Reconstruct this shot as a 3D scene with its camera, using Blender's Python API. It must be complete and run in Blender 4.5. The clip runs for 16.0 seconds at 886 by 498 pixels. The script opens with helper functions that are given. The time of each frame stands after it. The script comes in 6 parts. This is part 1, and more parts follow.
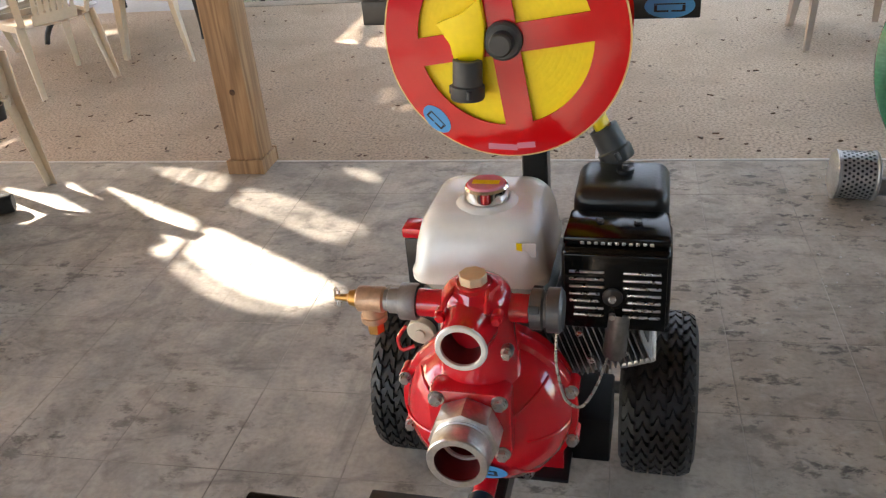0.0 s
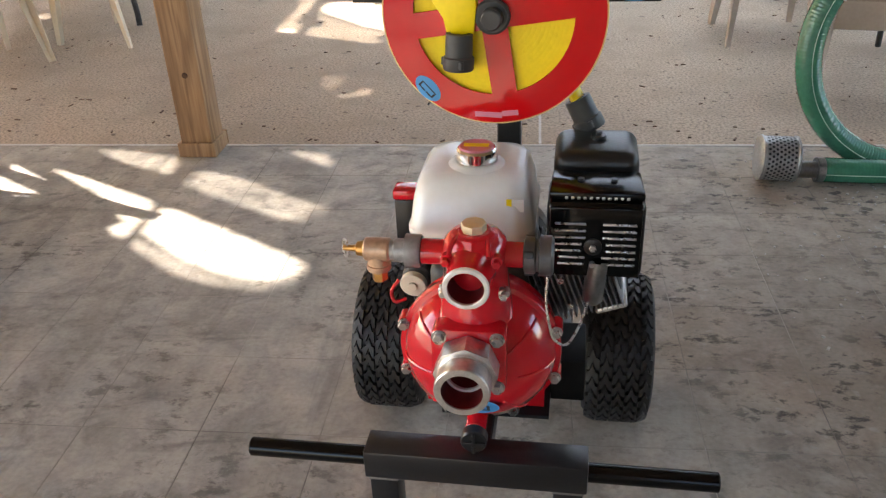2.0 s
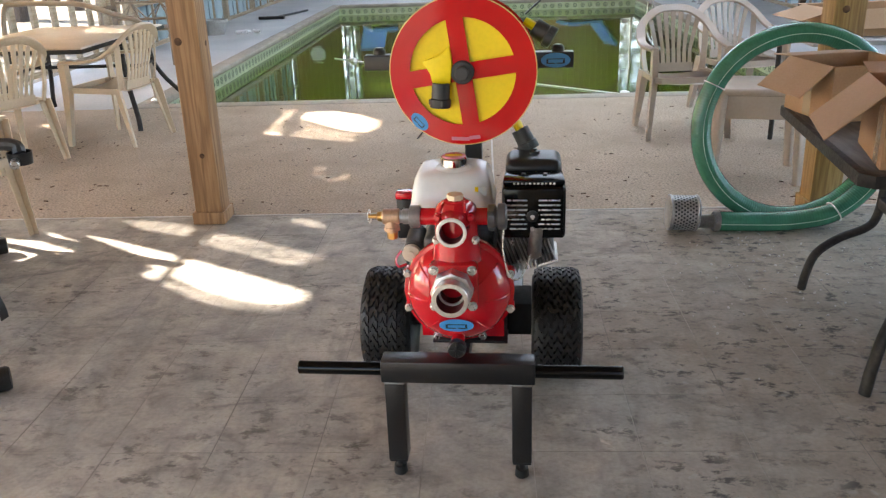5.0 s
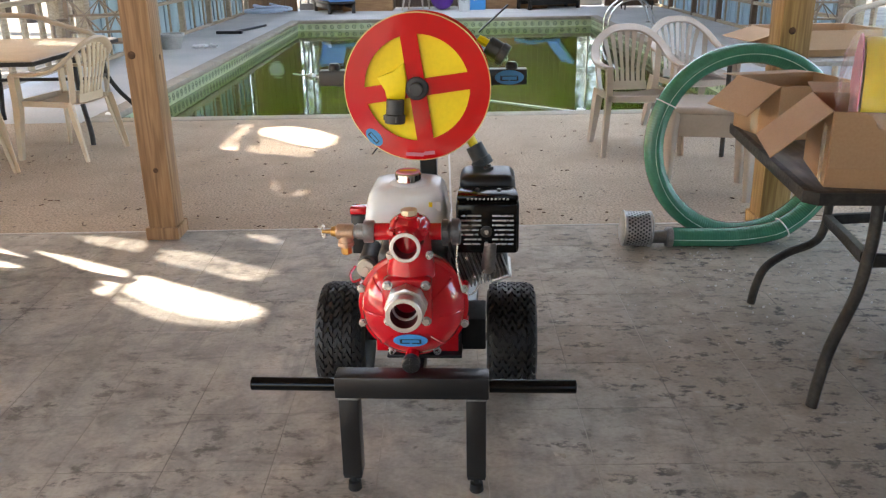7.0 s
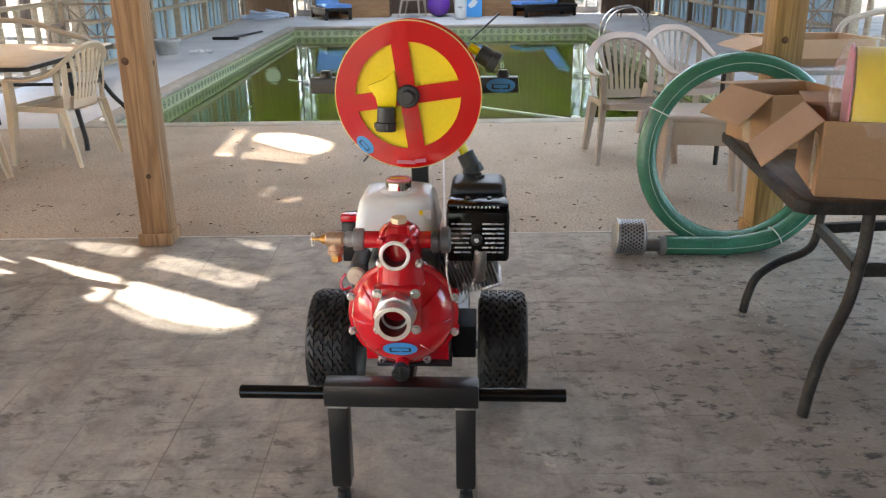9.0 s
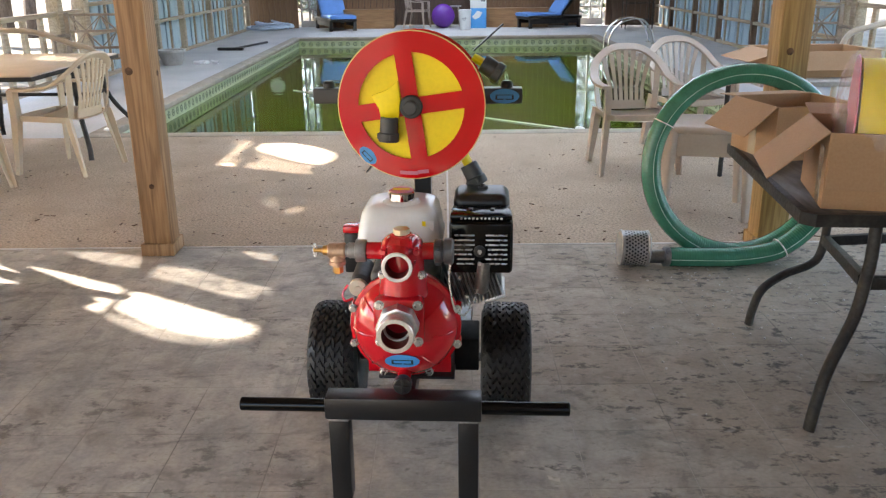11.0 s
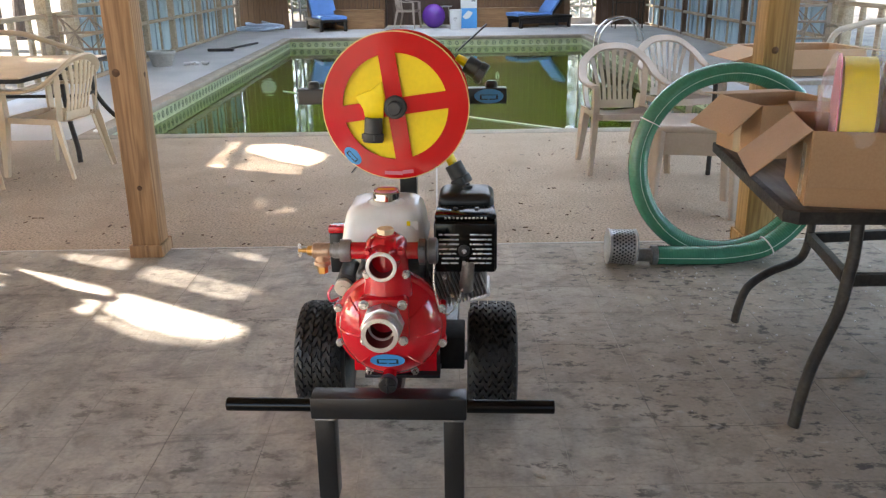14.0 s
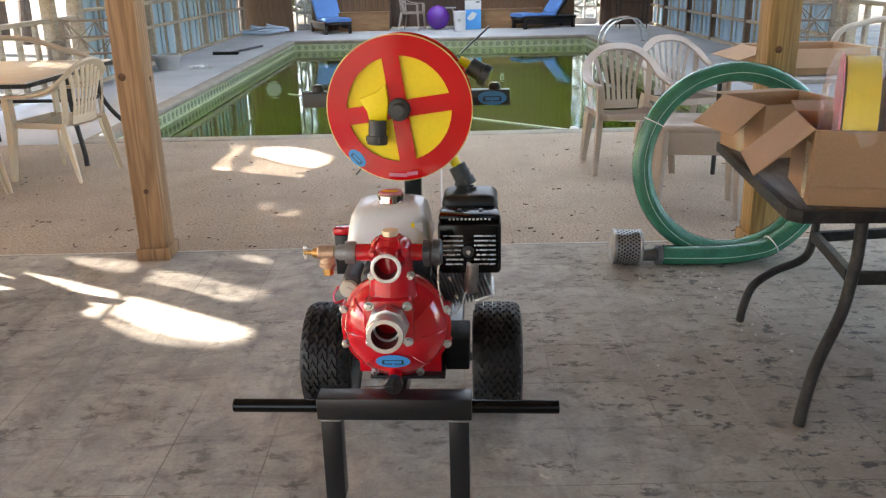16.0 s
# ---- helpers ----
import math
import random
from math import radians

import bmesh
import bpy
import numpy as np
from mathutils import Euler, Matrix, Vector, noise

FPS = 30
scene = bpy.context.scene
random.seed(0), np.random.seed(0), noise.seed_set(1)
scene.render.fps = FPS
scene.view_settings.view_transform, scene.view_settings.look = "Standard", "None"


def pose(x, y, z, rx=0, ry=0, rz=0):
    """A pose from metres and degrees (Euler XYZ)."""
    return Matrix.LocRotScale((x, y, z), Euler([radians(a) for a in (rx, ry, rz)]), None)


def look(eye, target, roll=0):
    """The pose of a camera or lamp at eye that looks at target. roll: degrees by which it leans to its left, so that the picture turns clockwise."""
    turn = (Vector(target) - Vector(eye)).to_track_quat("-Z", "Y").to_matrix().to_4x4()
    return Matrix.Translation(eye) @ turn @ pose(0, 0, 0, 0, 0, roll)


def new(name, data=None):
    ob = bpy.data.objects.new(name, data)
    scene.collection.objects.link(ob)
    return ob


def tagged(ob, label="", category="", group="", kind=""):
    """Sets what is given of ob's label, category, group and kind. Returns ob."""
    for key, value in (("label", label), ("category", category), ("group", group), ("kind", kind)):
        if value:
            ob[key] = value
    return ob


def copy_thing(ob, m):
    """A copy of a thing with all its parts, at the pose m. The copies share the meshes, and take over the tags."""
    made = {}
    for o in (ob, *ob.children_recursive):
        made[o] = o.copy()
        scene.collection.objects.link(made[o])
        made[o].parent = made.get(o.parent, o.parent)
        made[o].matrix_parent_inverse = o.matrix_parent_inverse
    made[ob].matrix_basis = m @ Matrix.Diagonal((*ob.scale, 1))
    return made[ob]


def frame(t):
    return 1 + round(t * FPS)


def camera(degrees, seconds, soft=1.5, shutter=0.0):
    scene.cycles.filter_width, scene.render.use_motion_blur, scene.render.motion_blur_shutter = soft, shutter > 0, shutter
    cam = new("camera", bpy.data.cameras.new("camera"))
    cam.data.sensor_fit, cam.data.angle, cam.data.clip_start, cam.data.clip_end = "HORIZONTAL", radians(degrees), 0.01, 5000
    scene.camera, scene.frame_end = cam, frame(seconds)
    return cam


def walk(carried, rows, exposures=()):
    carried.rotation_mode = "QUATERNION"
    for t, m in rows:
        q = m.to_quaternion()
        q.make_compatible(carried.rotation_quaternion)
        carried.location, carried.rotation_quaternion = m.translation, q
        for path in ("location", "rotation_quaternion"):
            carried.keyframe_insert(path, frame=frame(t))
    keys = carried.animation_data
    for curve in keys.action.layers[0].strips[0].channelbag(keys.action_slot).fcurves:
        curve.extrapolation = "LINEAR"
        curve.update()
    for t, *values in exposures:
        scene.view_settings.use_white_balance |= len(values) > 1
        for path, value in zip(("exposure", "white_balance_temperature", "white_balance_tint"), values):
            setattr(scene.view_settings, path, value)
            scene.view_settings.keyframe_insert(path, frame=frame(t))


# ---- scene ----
cam = camera(55.8, 16.0, soft=1.3)
PATH = [
    (0, (0.189, -0.885, 1.376), (-0.21, 0.821, 0.413), -5.4),
    (0.5, (0.178, -0.947, 1.392), (-0.359, 0.718, 0.423), -6.9),
    (1, (0.094, -0.975, 1.389), (-0.353, 0.689, 0.373), -5.0),
    (1.5, (0.053, -1.0, 1.38), (-0.276, 0.677, 0.34), -4.0),
    (2, (0.086, -1.048, 1.382), (-0.125, 0.684, 0.403), -2.6),
    (2.5, (0.106, -1.228, 1.358), (-0.048, 0.544, 0.444), -2.1),
    (3, (0.108, -1.426, 1.387), (-0.034, 0.383, 0.545), -1.7),
    (3.5, (0.15, -1.511, 1.386), (-0.014, 0.313, 0.583), -2.1),
    (3.7, (0.115, -1.625, 1.369), (-0.047, 0.206, 0.581), -2.2),
    (5.8, (0.068, -1.853, 1.377), (0.01, 0.025, 0.691), -1.5),
    (6, (0.077, -1.854, 1.376), (0.03, 0.025, 0.694), -1.4),
    (6.5, (0.081, -1.85, 1.37), (0.057, 0.032, 0.692), -1.2),
    (7, (0.085, -1.844, 1.374), (0.077, 0.038, 0.696), -1.0),
    (7.5, (0.091, -1.838, 1.372), (0.093, 0.043, 0.693), -0.8),
    (8, (0.093, -1.841, 1.369), (0.098, 0.041, 0.69), -0.7),
    (8.5, (0.097, -1.844, 1.374), (0.102, 0.04, 0.701), -0.7),
    (9, (0.101, -1.839, 1.377), (0.102, 0.048, 0.713), -0.7),
    (11.5, (0.105, -1.821, 1.373), (0.097, 0.076, 0.742), -0.6),
    (12, (0.113, -1.828, 1.379), (0.106, 0.073, 0.756), -0.6),
    (12.5, (0.117, -1.829, 1.379), (0.112, 0.072, 0.757), -0.5),
    (13, (0.117, -1.83, 1.374), (0.117, 0.069, 0.749), -0.5),
    (13.5, (0.123, -1.83, 1.375), (0.128, 0.068, 0.744), -0.6),
    (14, (0.125, -1.832, 1.375), (0.134, 0.063, 0.735), -0.8),
    (14.5, (0.125, -1.831, 1.374), (0.134, 0.061, 0.727), -1.1),
    (15, (0.126, -1.834, 1.374), (0.13, 0.059, 0.728), -1.3),
    (15.5, (0.129, -1.839, 1.376), (0.125, 0.055, 0.732), -1.3),
    (16, (0.129, -1.844, 1.379), (0.124, 0.052, 0.742), -1.3),
]
walk(cam, [(t, look(eye, target, roll)) for t, eye, target, roll in PATH], exposures=((0, 3.0, 6700, 13), (16, 3.0, 6700, 13)))

# ---- world, sun, exposure ----
SUN_EL, SUN_DIR = 30.0, Vector((0.906, -0.423, 0.0))        # the way the light travels over the ground
world = bpy.data.worlds.new("world")
scene.world = world
world.use_nodes = True
wn = world.node_tree.nodes
sky = wn.new("ShaderNodeTexSky")
sky.sky_type, sky.sun_disc = "NISHITA", False
sky.sun_elevation, sky.sun_rotation = radians(SUN_EL), math.atan2(-SUN_DIR.x, -SUN_DIR.y)
wn["Background"].inputs["Strength"].default_value = 0.15
world.node_tree.links.new(sky.outputs["Color"], wn["Background"].inputs["Color"])
sun = new("sun", bpy.data.lights.new("sun", "SUN"))
sun.data.energy, sun.data.angle, sun.data.color = 5.0, radians(0.6), (1.0, 0.93, 0.82)
sun_way = (SUN_DIR * math.cos(radians(SUN_EL)) + Vector((0, 0, -math.sin(radians(SUN_EL))))).normalized()
sun.matrix_world = look((-20, 12, 15), Vector((-20, 12, 15)) + sun_way)


# ---- materials ----
def material(name, color, rough=0.5, metal=0.0, vary=0.12, scale=8.0, fine=60.0, bump=0.0, second=None, spec=0.5,
             coat=0.0, random_tint=0.0, stain=None, stain_scale=3.0, stain_low=0.55, stain_high=0.75, stretch=None, clear=0.0, ior=1.45, placed=False, grit=(0.35, 0.7), spots=None, spots_scale=30.0, spots_low=0.66, spots_high=0.7):
    """A Principled surface with broad and fine variation, stains with a shape of their own and fine relief."""
    m = bpy.data.materials.new(name)
    m.use_nodes = True
    n, l = m.node_tree.nodes, m.node_tree.links
    b = n["Principled BSDF"]
    tc = n.new("ShaderNodeTexCoord")
    src = n.new("ShaderNodeNewGeometry").outputs["Position"] if placed else tc.outputs["Object"]
    if stretch:
        mp = n.new("ShaderNodeMapping")
        mp.inputs["Scale"].default_value = stretch
        l.new(src, mp.inputs["Vector"])
        src = mp.outputs["Vector"]

    def noisy(sc, detail=4.0):
        t = n.new("ShaderNodeTexNoise")
        t.inputs["Scale"].default_value, t.inputs["Detail"].default_value = sc, detail
        l.new(src, t.inputs["Vector"])
        return t.outputs["Fac"]

    def ramp(fac, lo, hi):
        r = n.new("ShaderNodeMapRange")
        r.inputs["From Min"].default_value, r.inputs["From Max"].default_value = lo, hi
        l.new(fac, r.inputs["Value"])
        return r.outputs["Result"]

    def mix(fac, a, c, kind="MIX"):
        x = n.new("ShaderNodeMix")
        x.data_type, x.blend_type = "RGBA", kind
        for sock, v in ((x.inputs["Factor"], fac), (x.inputs["A"], a), (x.inputs["B"], c)):
            if isinstance(v, bpy.types.NodeSocket):
                l.new(v, sock)
            else:
                sock.default_value = v
        return x.outputs["Result"]

    col = (*color, 1.0)
    other = (*(second or [c * (1 - vary) for c in color]), 1.0)
    out = mix(ramp(noisy(scale), 0.35, 0.65), col, other)
    f = noisy(fine, 5.0)
    dark = tuple([1 - vary] * 3) + (1.0,)
    out = mix(ramp(f, *grit), out, dark, "MULTIPLY") if vary else out
    if stain:
        out = mix(ramp(noisy(stain_scale, 6.0), stain_low, stain_high), out, (*stain, 1.0))
    if spots:
        out = mix(ramp(noisy(spots_scale, 3.0), spots_low, spots_high), out, (*spots, 1.0))
    if random_tint:
        oi = n.new("ShaderNodeObjectInfo")
        r = n.new("ShaderNodeMapRange")
        r.inputs["To Min"].default_value, r.inputs["To Max"].default_value = 1 - random_tint, 1 + random_tint
        l.new(oi.outputs["Random"], r.inputs["Value"])
        cc = n.new("ShaderNodeCombineColor")
        for k in range(3):
            l.new(r.outputs["Result"], cc.inputs[k])
        out = mix(1.0, out, cc.outputs["Color"], "MULTIPLY")
    l.new(out, b.inputs["Base Color"])
    rr = n.new("ShaderNodeMapRange")
    rr.inputs["To Min"].default_value, rr.inputs["To Max"].default_value = max(0.02, rough * 0.8), min(1.0, rough * 1.2)
    l.new(f, rr.inputs["Value"])
    l.new(rr.outputs["Result"], b.inputs["Roughness"])
    b.inputs["Metallic"].default_value = metal
    b.inputs["Specular IOR Level"].default_value = spec
    b.inputs["Coat Weight"].default_value = coat
    b.inputs["Coat Roughness"].default_value = 0.05
    b.inputs["Transmission Weight"].default_value = clear
    b.inputs["IOR"].default_value = ior
    if bump:
        bp = n.new("ShaderNodeBump")
        bp.inputs["Strength"].default_value, bp.inputs["Distance"].default_value = min(1.0, bump), 0.004
        l.new(f, bp.inputs["Height"])
        l.new(bp.outputs["Normal"], b.inputs["Normal"])
    return m


def wood_material(name, light, dark, axis=2, rings=7.0, rough=0.6):
    """Sawn timber with long grain along one axis, knots left to geometry."""
    m = bpy.data.materials.new(name)
    m.use_nodes = True
    n, l = m.node_tree.nodes, m.node_tree.links
    b = n["Principled BSDF"]
    tc, mp = n.new("ShaderNodeTexCoord"), n.new("ShaderNodeMapping")
    sc = [rings, rings, rings]
    sc[axis] = rings * 0.06
    mp.inputs["Scale"].default_value = sc
    l.new(tc.outputs["Object"], mp.inputs["Vector"])
    big, fine = n.new("ShaderNodeTexNoise"), n.new("ShaderNodeTexNoise")
    big.inputs["Scale"].default_value, big.inputs["Detail"].default_value, big.inputs["Distortion"].default_value = 1.6, 3.0, 0.6
    fine.inputs["Scale"].default_value, fine.inputs["Detail"].default_value = 14.0, 5.0
    for t in (big, fine):
        l.new(mp.outputs["Vector"], t.inputs["Vector"])
    sn = n.new("ShaderNodeMath")
    sn.operation = "SINE"
    mu = n.new("ShaderNodeMath")
    mu.operation, mu.inputs[1].default_value = "MULTIPLY", 38.0
    l.new(big.outputs["Fac"], mu.inputs[0])
    l.new(mu.outputs[0], sn.inputs[0])
    r1 = n.new("ShaderNodeMapRange")
    r1.inputs["From Min"].default_value = -1.0
    l.new(sn.outputs[0], r1.inputs["Value"])
    x = n.new("ShaderNodeMix")
    x.data_type = "RGBA"
    x.inputs["A"].default_value, x.inputs["B"].default_value = (*light, 1), (*dark, 1)
    ad = n.new("ShaderNodeMath")
    ad.operation, ad.inputs[1].default_value = "MULTIPLY", 0.6
    l.new(r1.outputs["Result"], ad.inputs[0])
    l.new(ad.outputs[0], x.inputs["Factor"])
    y = n.new("ShaderNodeMix")
    y.data_type, y.blend_type = "RGBA", "MULTIPLY"
    r2 = n.new("ShaderNodeMapRange")
    r2.inputs["From Min"].default_value, r2.inputs["From Max"].default_value = 0.4, 0.7
    l.new(fine.outputs["Fac"], r2.inputs["Value"])
    l.new(r2.outputs["Result"], y.inputs["Factor"])
    l.new(x.outputs["Result"], y.inputs["A"])
    y.inputs["B"].default_value = (0.72, 0.68, 0.62, 1)
    l.new(y.outputs["Result"], b.inputs["Base Color"])
    b.inputs["Roughness"].default_value = rough
    bp = n.new("ShaderNodeBump")
    bp.inputs["Strength"].default_value, bp.inputs["Distance"].default_value = 0.5, 0.002
    l.new(fine.outputs["Fac"], bp.inputs["Height"])
    l.new(bp.outputs["Normal"], b.inputs["Normal"])
    return m


def film_material(name, tint, share):
    """Thin clear sheet: mostly see-through with a glossy skin."""
    m = bpy.data.materials.new(name)
    m.use_nodes = True
    n, l = m.node_tree.nodes, m.node_tree.links
    b = n["Principled BSDF"]
    b.inputs["Base Color"].default_value, b.inputs["Roughness"].default_value = (*tint, 1), 0.12
    t, x = n.new("ShaderNodeBsdfTransparent"), n.new("ShaderNodeMixShader")
    x.inputs[0].default_value = share
    l.new(t.outputs[0], x.inputs[1])
    l.new(b.outputs[0], x.inputs[2])
    l.new(x.outputs[0], n["Material Output"].inputs["Surface"])
    return m


def panel_material(name, tint, glow):
    """Weathered translucent sheeting that passes soft daylight."""
    m = bpy.data.materials.new(name)
    m.use_nodes = True
    n, l = m.node_tree.nodes, m.node_tree.links
    b = n["Principled BSDF"]
    tc, mp, nz = n.new("ShaderNodeTexCoord"), n.new("ShaderNodeMapping"), n.new("ShaderNodeTexNoise")
    mp.inputs["Scale"].default_value = (2.0, 2.0, 0.5)
    nz.inputs["Scale"].default_value, nz.inputs["Detail"].default_value = 3.0, 5.0
    l.new(tc.outputs["Object"], mp.inputs["Vector"])
    l.new(mp.outputs["Vector"], nz.inputs["Vector"])
    x = n.new("ShaderNodeMix")
    x.data_type = "RGBA"
    x.inputs["A"].default_value, x.inputs["B"].default_value = (*tint, 1), (*[c * 0.6 for c in tint], 1)
    l.new(nz.outputs["Fac"], x.inputs["Factor"])
    l.new(x.outputs["Result"], b.inputs["Base Color"])
    b.inputs["Roughness"].default_value = 0.25
    t, s = n.new("ShaderNodeBsdfTranslucent"), n.new("ShaderNodeMixShader")
    l.new(x.outputs["Result"], t.inputs["Color"])
    s.inputs[0].default_value = glow
    l.new(b.outputs[0], s.inputs[1])
    l.new(t.outputs[0], s.inputs[2])
    l.new(s.outputs[0], n["Material Output"].inputs["Surface"])
    return m


def tile_material():
    """Worn stamped tile: cloudy grey-tan ground, soft smudges, and clusters of small cleft flecks."""
    m = bpy.data.materials.new("stamped_tile")
    m.use_nodes = True
    n, l = m.node_tree.nodes, m.node_tree.links
    b = n["Principled BSDF"]
    at = n.new("ShaderNodeNewGeometry").outputs["Position"]

    def noisy(scale, detail=4.0, twist=0.0, stretch=None, turn=0.0, rough=0.5):
        t = n.new("ShaderNodeTexNoise")
        for name, v in (("Scale", scale), ("Detail", detail), ("Distortion", twist), ("Roughness", rough)):
            t.inputs[name].default_value = v
        src = at
        if stretch:
            mp = n.new("ShaderNodeMapping")
            mp.inputs["Scale"].default_value, mp.inputs["Rotation"].default_value = stretch, (0, 0, radians(turn))
            l.new(at, mp.inputs["Vector"])
            src = mp.outputs["Vector"]
        l.new(src, t.inputs["Vector"])
        return t.outputs["Fac"]

    def ramp(fac, lo, hi, top=1.0, low=0.0):
        r = n.new("ShaderNodeMapRange")
        for name, v in (("From Min", lo), ("From Max", hi), ("To Min", low), ("To Max", top)):
            r.inputs[name].default_value = v
        l.new(fac, r.inputs["Value"])
        return r.outputs["Result"]

    def times(p, q):
        x = n.new("ShaderNodeMath")
        x.operation = "MULTIPLY"
        l.new(p, x.inputs[0])
        l.new(q, x.inputs[1])
        return x.outputs[0]

    def mix(fac, a, c, kind="MIX"):
        x = n.new("ShaderNodeMix")
        x.data_type, x.blend_type = "RGBA", kind
        for sock, v in ((x.inputs["Factor"], fac), (x.inputs["A"], a), (x.inputs["B"], c)):
            if isinstance(v, bpy.types.NodeSocket):
                l.new(v, sock)
            else:
                sock.default_value = v
        return x.outputs["Result"]

    out = mix(ramp(noisy(0.9, 3.0), 0.35, 0.65), (0.53, 0.475, 0.40, 1), (0.40, 0.365, 0.315, 1))
    out = mix(ramp(noisy(7.0, 6.0, 0.4, rough=0.6), 0.38, 0.66, 0.65), out, (0.21, 0.195, 0.172, 1))
    smudge = noisy(3.2, 6.0, 1.2, (1.0, 1.7, 1.0), 20.0, 0.62)
    out = mix(ramp(smudge, 0.545, 0.70, 0.7), out, (0.13, 0.12, 0.11, 1))
    scuff = noisy(2.4, 5.0, 2.2, (2.6, 0.5, 1.0), -28.0)
    out = mix(ramp(scuff, 0.58, 0.74, 0.35), out, (0.12, 0.112, 0.104, 1))
    flecks = noisy(17.0, 7.0, 0.15, (0.75, 1.15, 1.0), 6.0, 0.72)
    # foot dirt plus painted light falloff: browner towards the table, with a ragged border
    xyz = n.new("ShaderNodeSeparateXYZ")
    l.new(at, xyz.inputs[0])
    rag = n.new("ShaderNodeMath")
    rag.operation, rag.inputs[1].default_value = "MULTIPLY_ADD", 2.6
    l.new(noisy(1.1, 5.0, 0.6), rag.inputs[0])
    l.new(xyz.outputs["X"], rag.inputs[2])
    dirt_falloff = ramp(rag.outputs[0], 1.0, 2.3)
    soil = n.new("ShaderNodeMath")
    soil.operation, soil.inputs[1].default_value = "MULTIPLY", 0.55
    l.new(dirt_falloff, soil.inputs[0])
    out = mix(soil.outputs[0], out, (0.275, 0.215, 0.15, 1))
    spread = n.new("ShaderNodeMath")
    spread.operation, spread.use_clamp = "ADD", True
    l.new(ramp(noisy(2.6, 4.0, 0.4), 0.42, 0.62, 0.72, 0.04), spread.inputs[0])
    l.new(ramp(dirt_falloff, 0.0, 1.0, 0.5), spread.inputs[1])
    where = spread.outputs[0]
    dots = times(ramp(flecks, 0.53, 0.61), where)
    out = mix(dots, out, (0.095, 0.085, 0.075, 1))
    pale = times(ramp(noisy(26.0, 4.0, 0.3, (0.8, 1.2, 1.0)), 0.62, 0.70, 0.5), where)
    out = mix(pale, out, (0.46, 0.43, 0.38, 1))
    oi = n.new("ShaderNodeObjectInfo")
    tint = ramp(oi.outputs["Random"], 0, 1, 1.05, 0.95)
    cc = n.new("ShaderNodeCombineColor")
    for k in range(3):
        l.new(tint, cc.inputs[k])
    out = mix(1.0, out, cc.outputs["Color"], "MULTIPLY")
    fine = noisy(70.0, 4.0)
    out = mix(ramp(fine, 0.4, 0.68), out, (0.86, 0.86, 0.86, 1), "MULTIPLY")
    l.new(out, b.inputs["Base Color"])
    l.new(ramp(smudge, 0.3, 0.7, 0.58, 0.76), b.inputs["Roughness"])
    b.inputs["Specular IOR Level"].default_value = 0.22
    bp = n.new("ShaderNodeBump")
    bp.inputs["Strength"].default_value, bp.inputs["Distance"].default_value, bp.invert = 0.55, 0.005, True
    l.new(flecks, bp.inputs["Height"])
    l.new(bp.outputs["Normal"], b.inputs["Normal"])
    return m


M = {}
M["tile"] = tile_material()
M["joint"] = material("tile_joint", (0.50, 0.45, 0.38), 0.9, vary=0.25, scale=1.3, second=(0.16, 0.142, 0.122), fine=40, placed=True)
M["aggregate"] = material("exposed_aggregate", (0.465, 0.36, 0.26), 0.85, vary=0.44, scale=1.1, fine=80, bump=0.35, second=(0.40, 0.31, 0.225), grit=(0.42, 0.62),
                          stain=(0.29, 0.225, 0.16), stain_scale=3.4, stain_low=0.48, stain_high=0.78, spots=(0.14, 0.105, 0.075), spots_scale=24.0, spots_low=0.645, spots_high=0.70, placed=True)
M["deck"] = material("deck_concrete", (0.50, 0.49, 0.48), 0.75, vary=0.15, scale=1.2, fine=45, bump=0.3, second=(0.42, 0.42, 0.42))
M["coping"] = material("coping_concrete", (0.36, 0.31, 0.25), 0.8, vary=0.25, scale=4, fine=50, bump=0.4)
M["band"] = material("band_tile", (0.50, 0.53, 0.36), 0.3, vary=0.18, scale=9, fine=30, second=(0.42, 0.46, 0.26))
M["band_mark"] = material("band_mark", (0.10, 0.13, 0.09), 0.35, vary=0.1)
M["basin"] = material("basin_plaster", (0.10, 0.16, 0.03), 0.8, vary=0.3, scale=2)
M["post"] = wood_material("post_pine", (0.40, 0.235, 0.118), (0.17, 0.085, 0.038), 2, 6.0)
M["post_b"] = wood_material("post_pine_golden", (0.44, 0.275, 0.105), (0.22, 0.12, 0.04), 2, 7.0)
M["knot"] = material("knot_wood", (0.13, 0.06, 0.025), 0.6, vary=0.4, scale=30)
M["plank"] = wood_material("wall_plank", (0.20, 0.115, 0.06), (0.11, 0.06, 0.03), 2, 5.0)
# darker copy of the plank wood: recess shade put into its colour
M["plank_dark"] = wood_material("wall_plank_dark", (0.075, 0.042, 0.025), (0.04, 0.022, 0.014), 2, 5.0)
M["bench_wood"] = wood_material("bench_wood", (0.34, 0.19, 0.085), (0.24, 0.12, 0.05), 0, 5.0)
M["rail_wood"] = wood_material("rail_wood", (0.42, 0.34, 0.24), (0.28, 0.21, 0.14), 1, 5.0)
M["rail_dark"] = wood_material("rail_wood_dark", (0.16, 0.10, 0.055), (0.09, 0.055, 0.03), 2, 5.0)
M["roof_wood"] = wood_material("roof_wood", (0.40, 0.29, 0.18), (0.28, 0.19, 0.11), 0, 3.0)
M["panel"] = panel_material("translucent_panel", (0.50, 0.62, 0.68), 0.42)
M["red"] = material("red_enamel", (0.56, 0.009, 0.018), 0.14, vary=0.05, scale=6, fine=120, coat=0.6, bump=0.04)
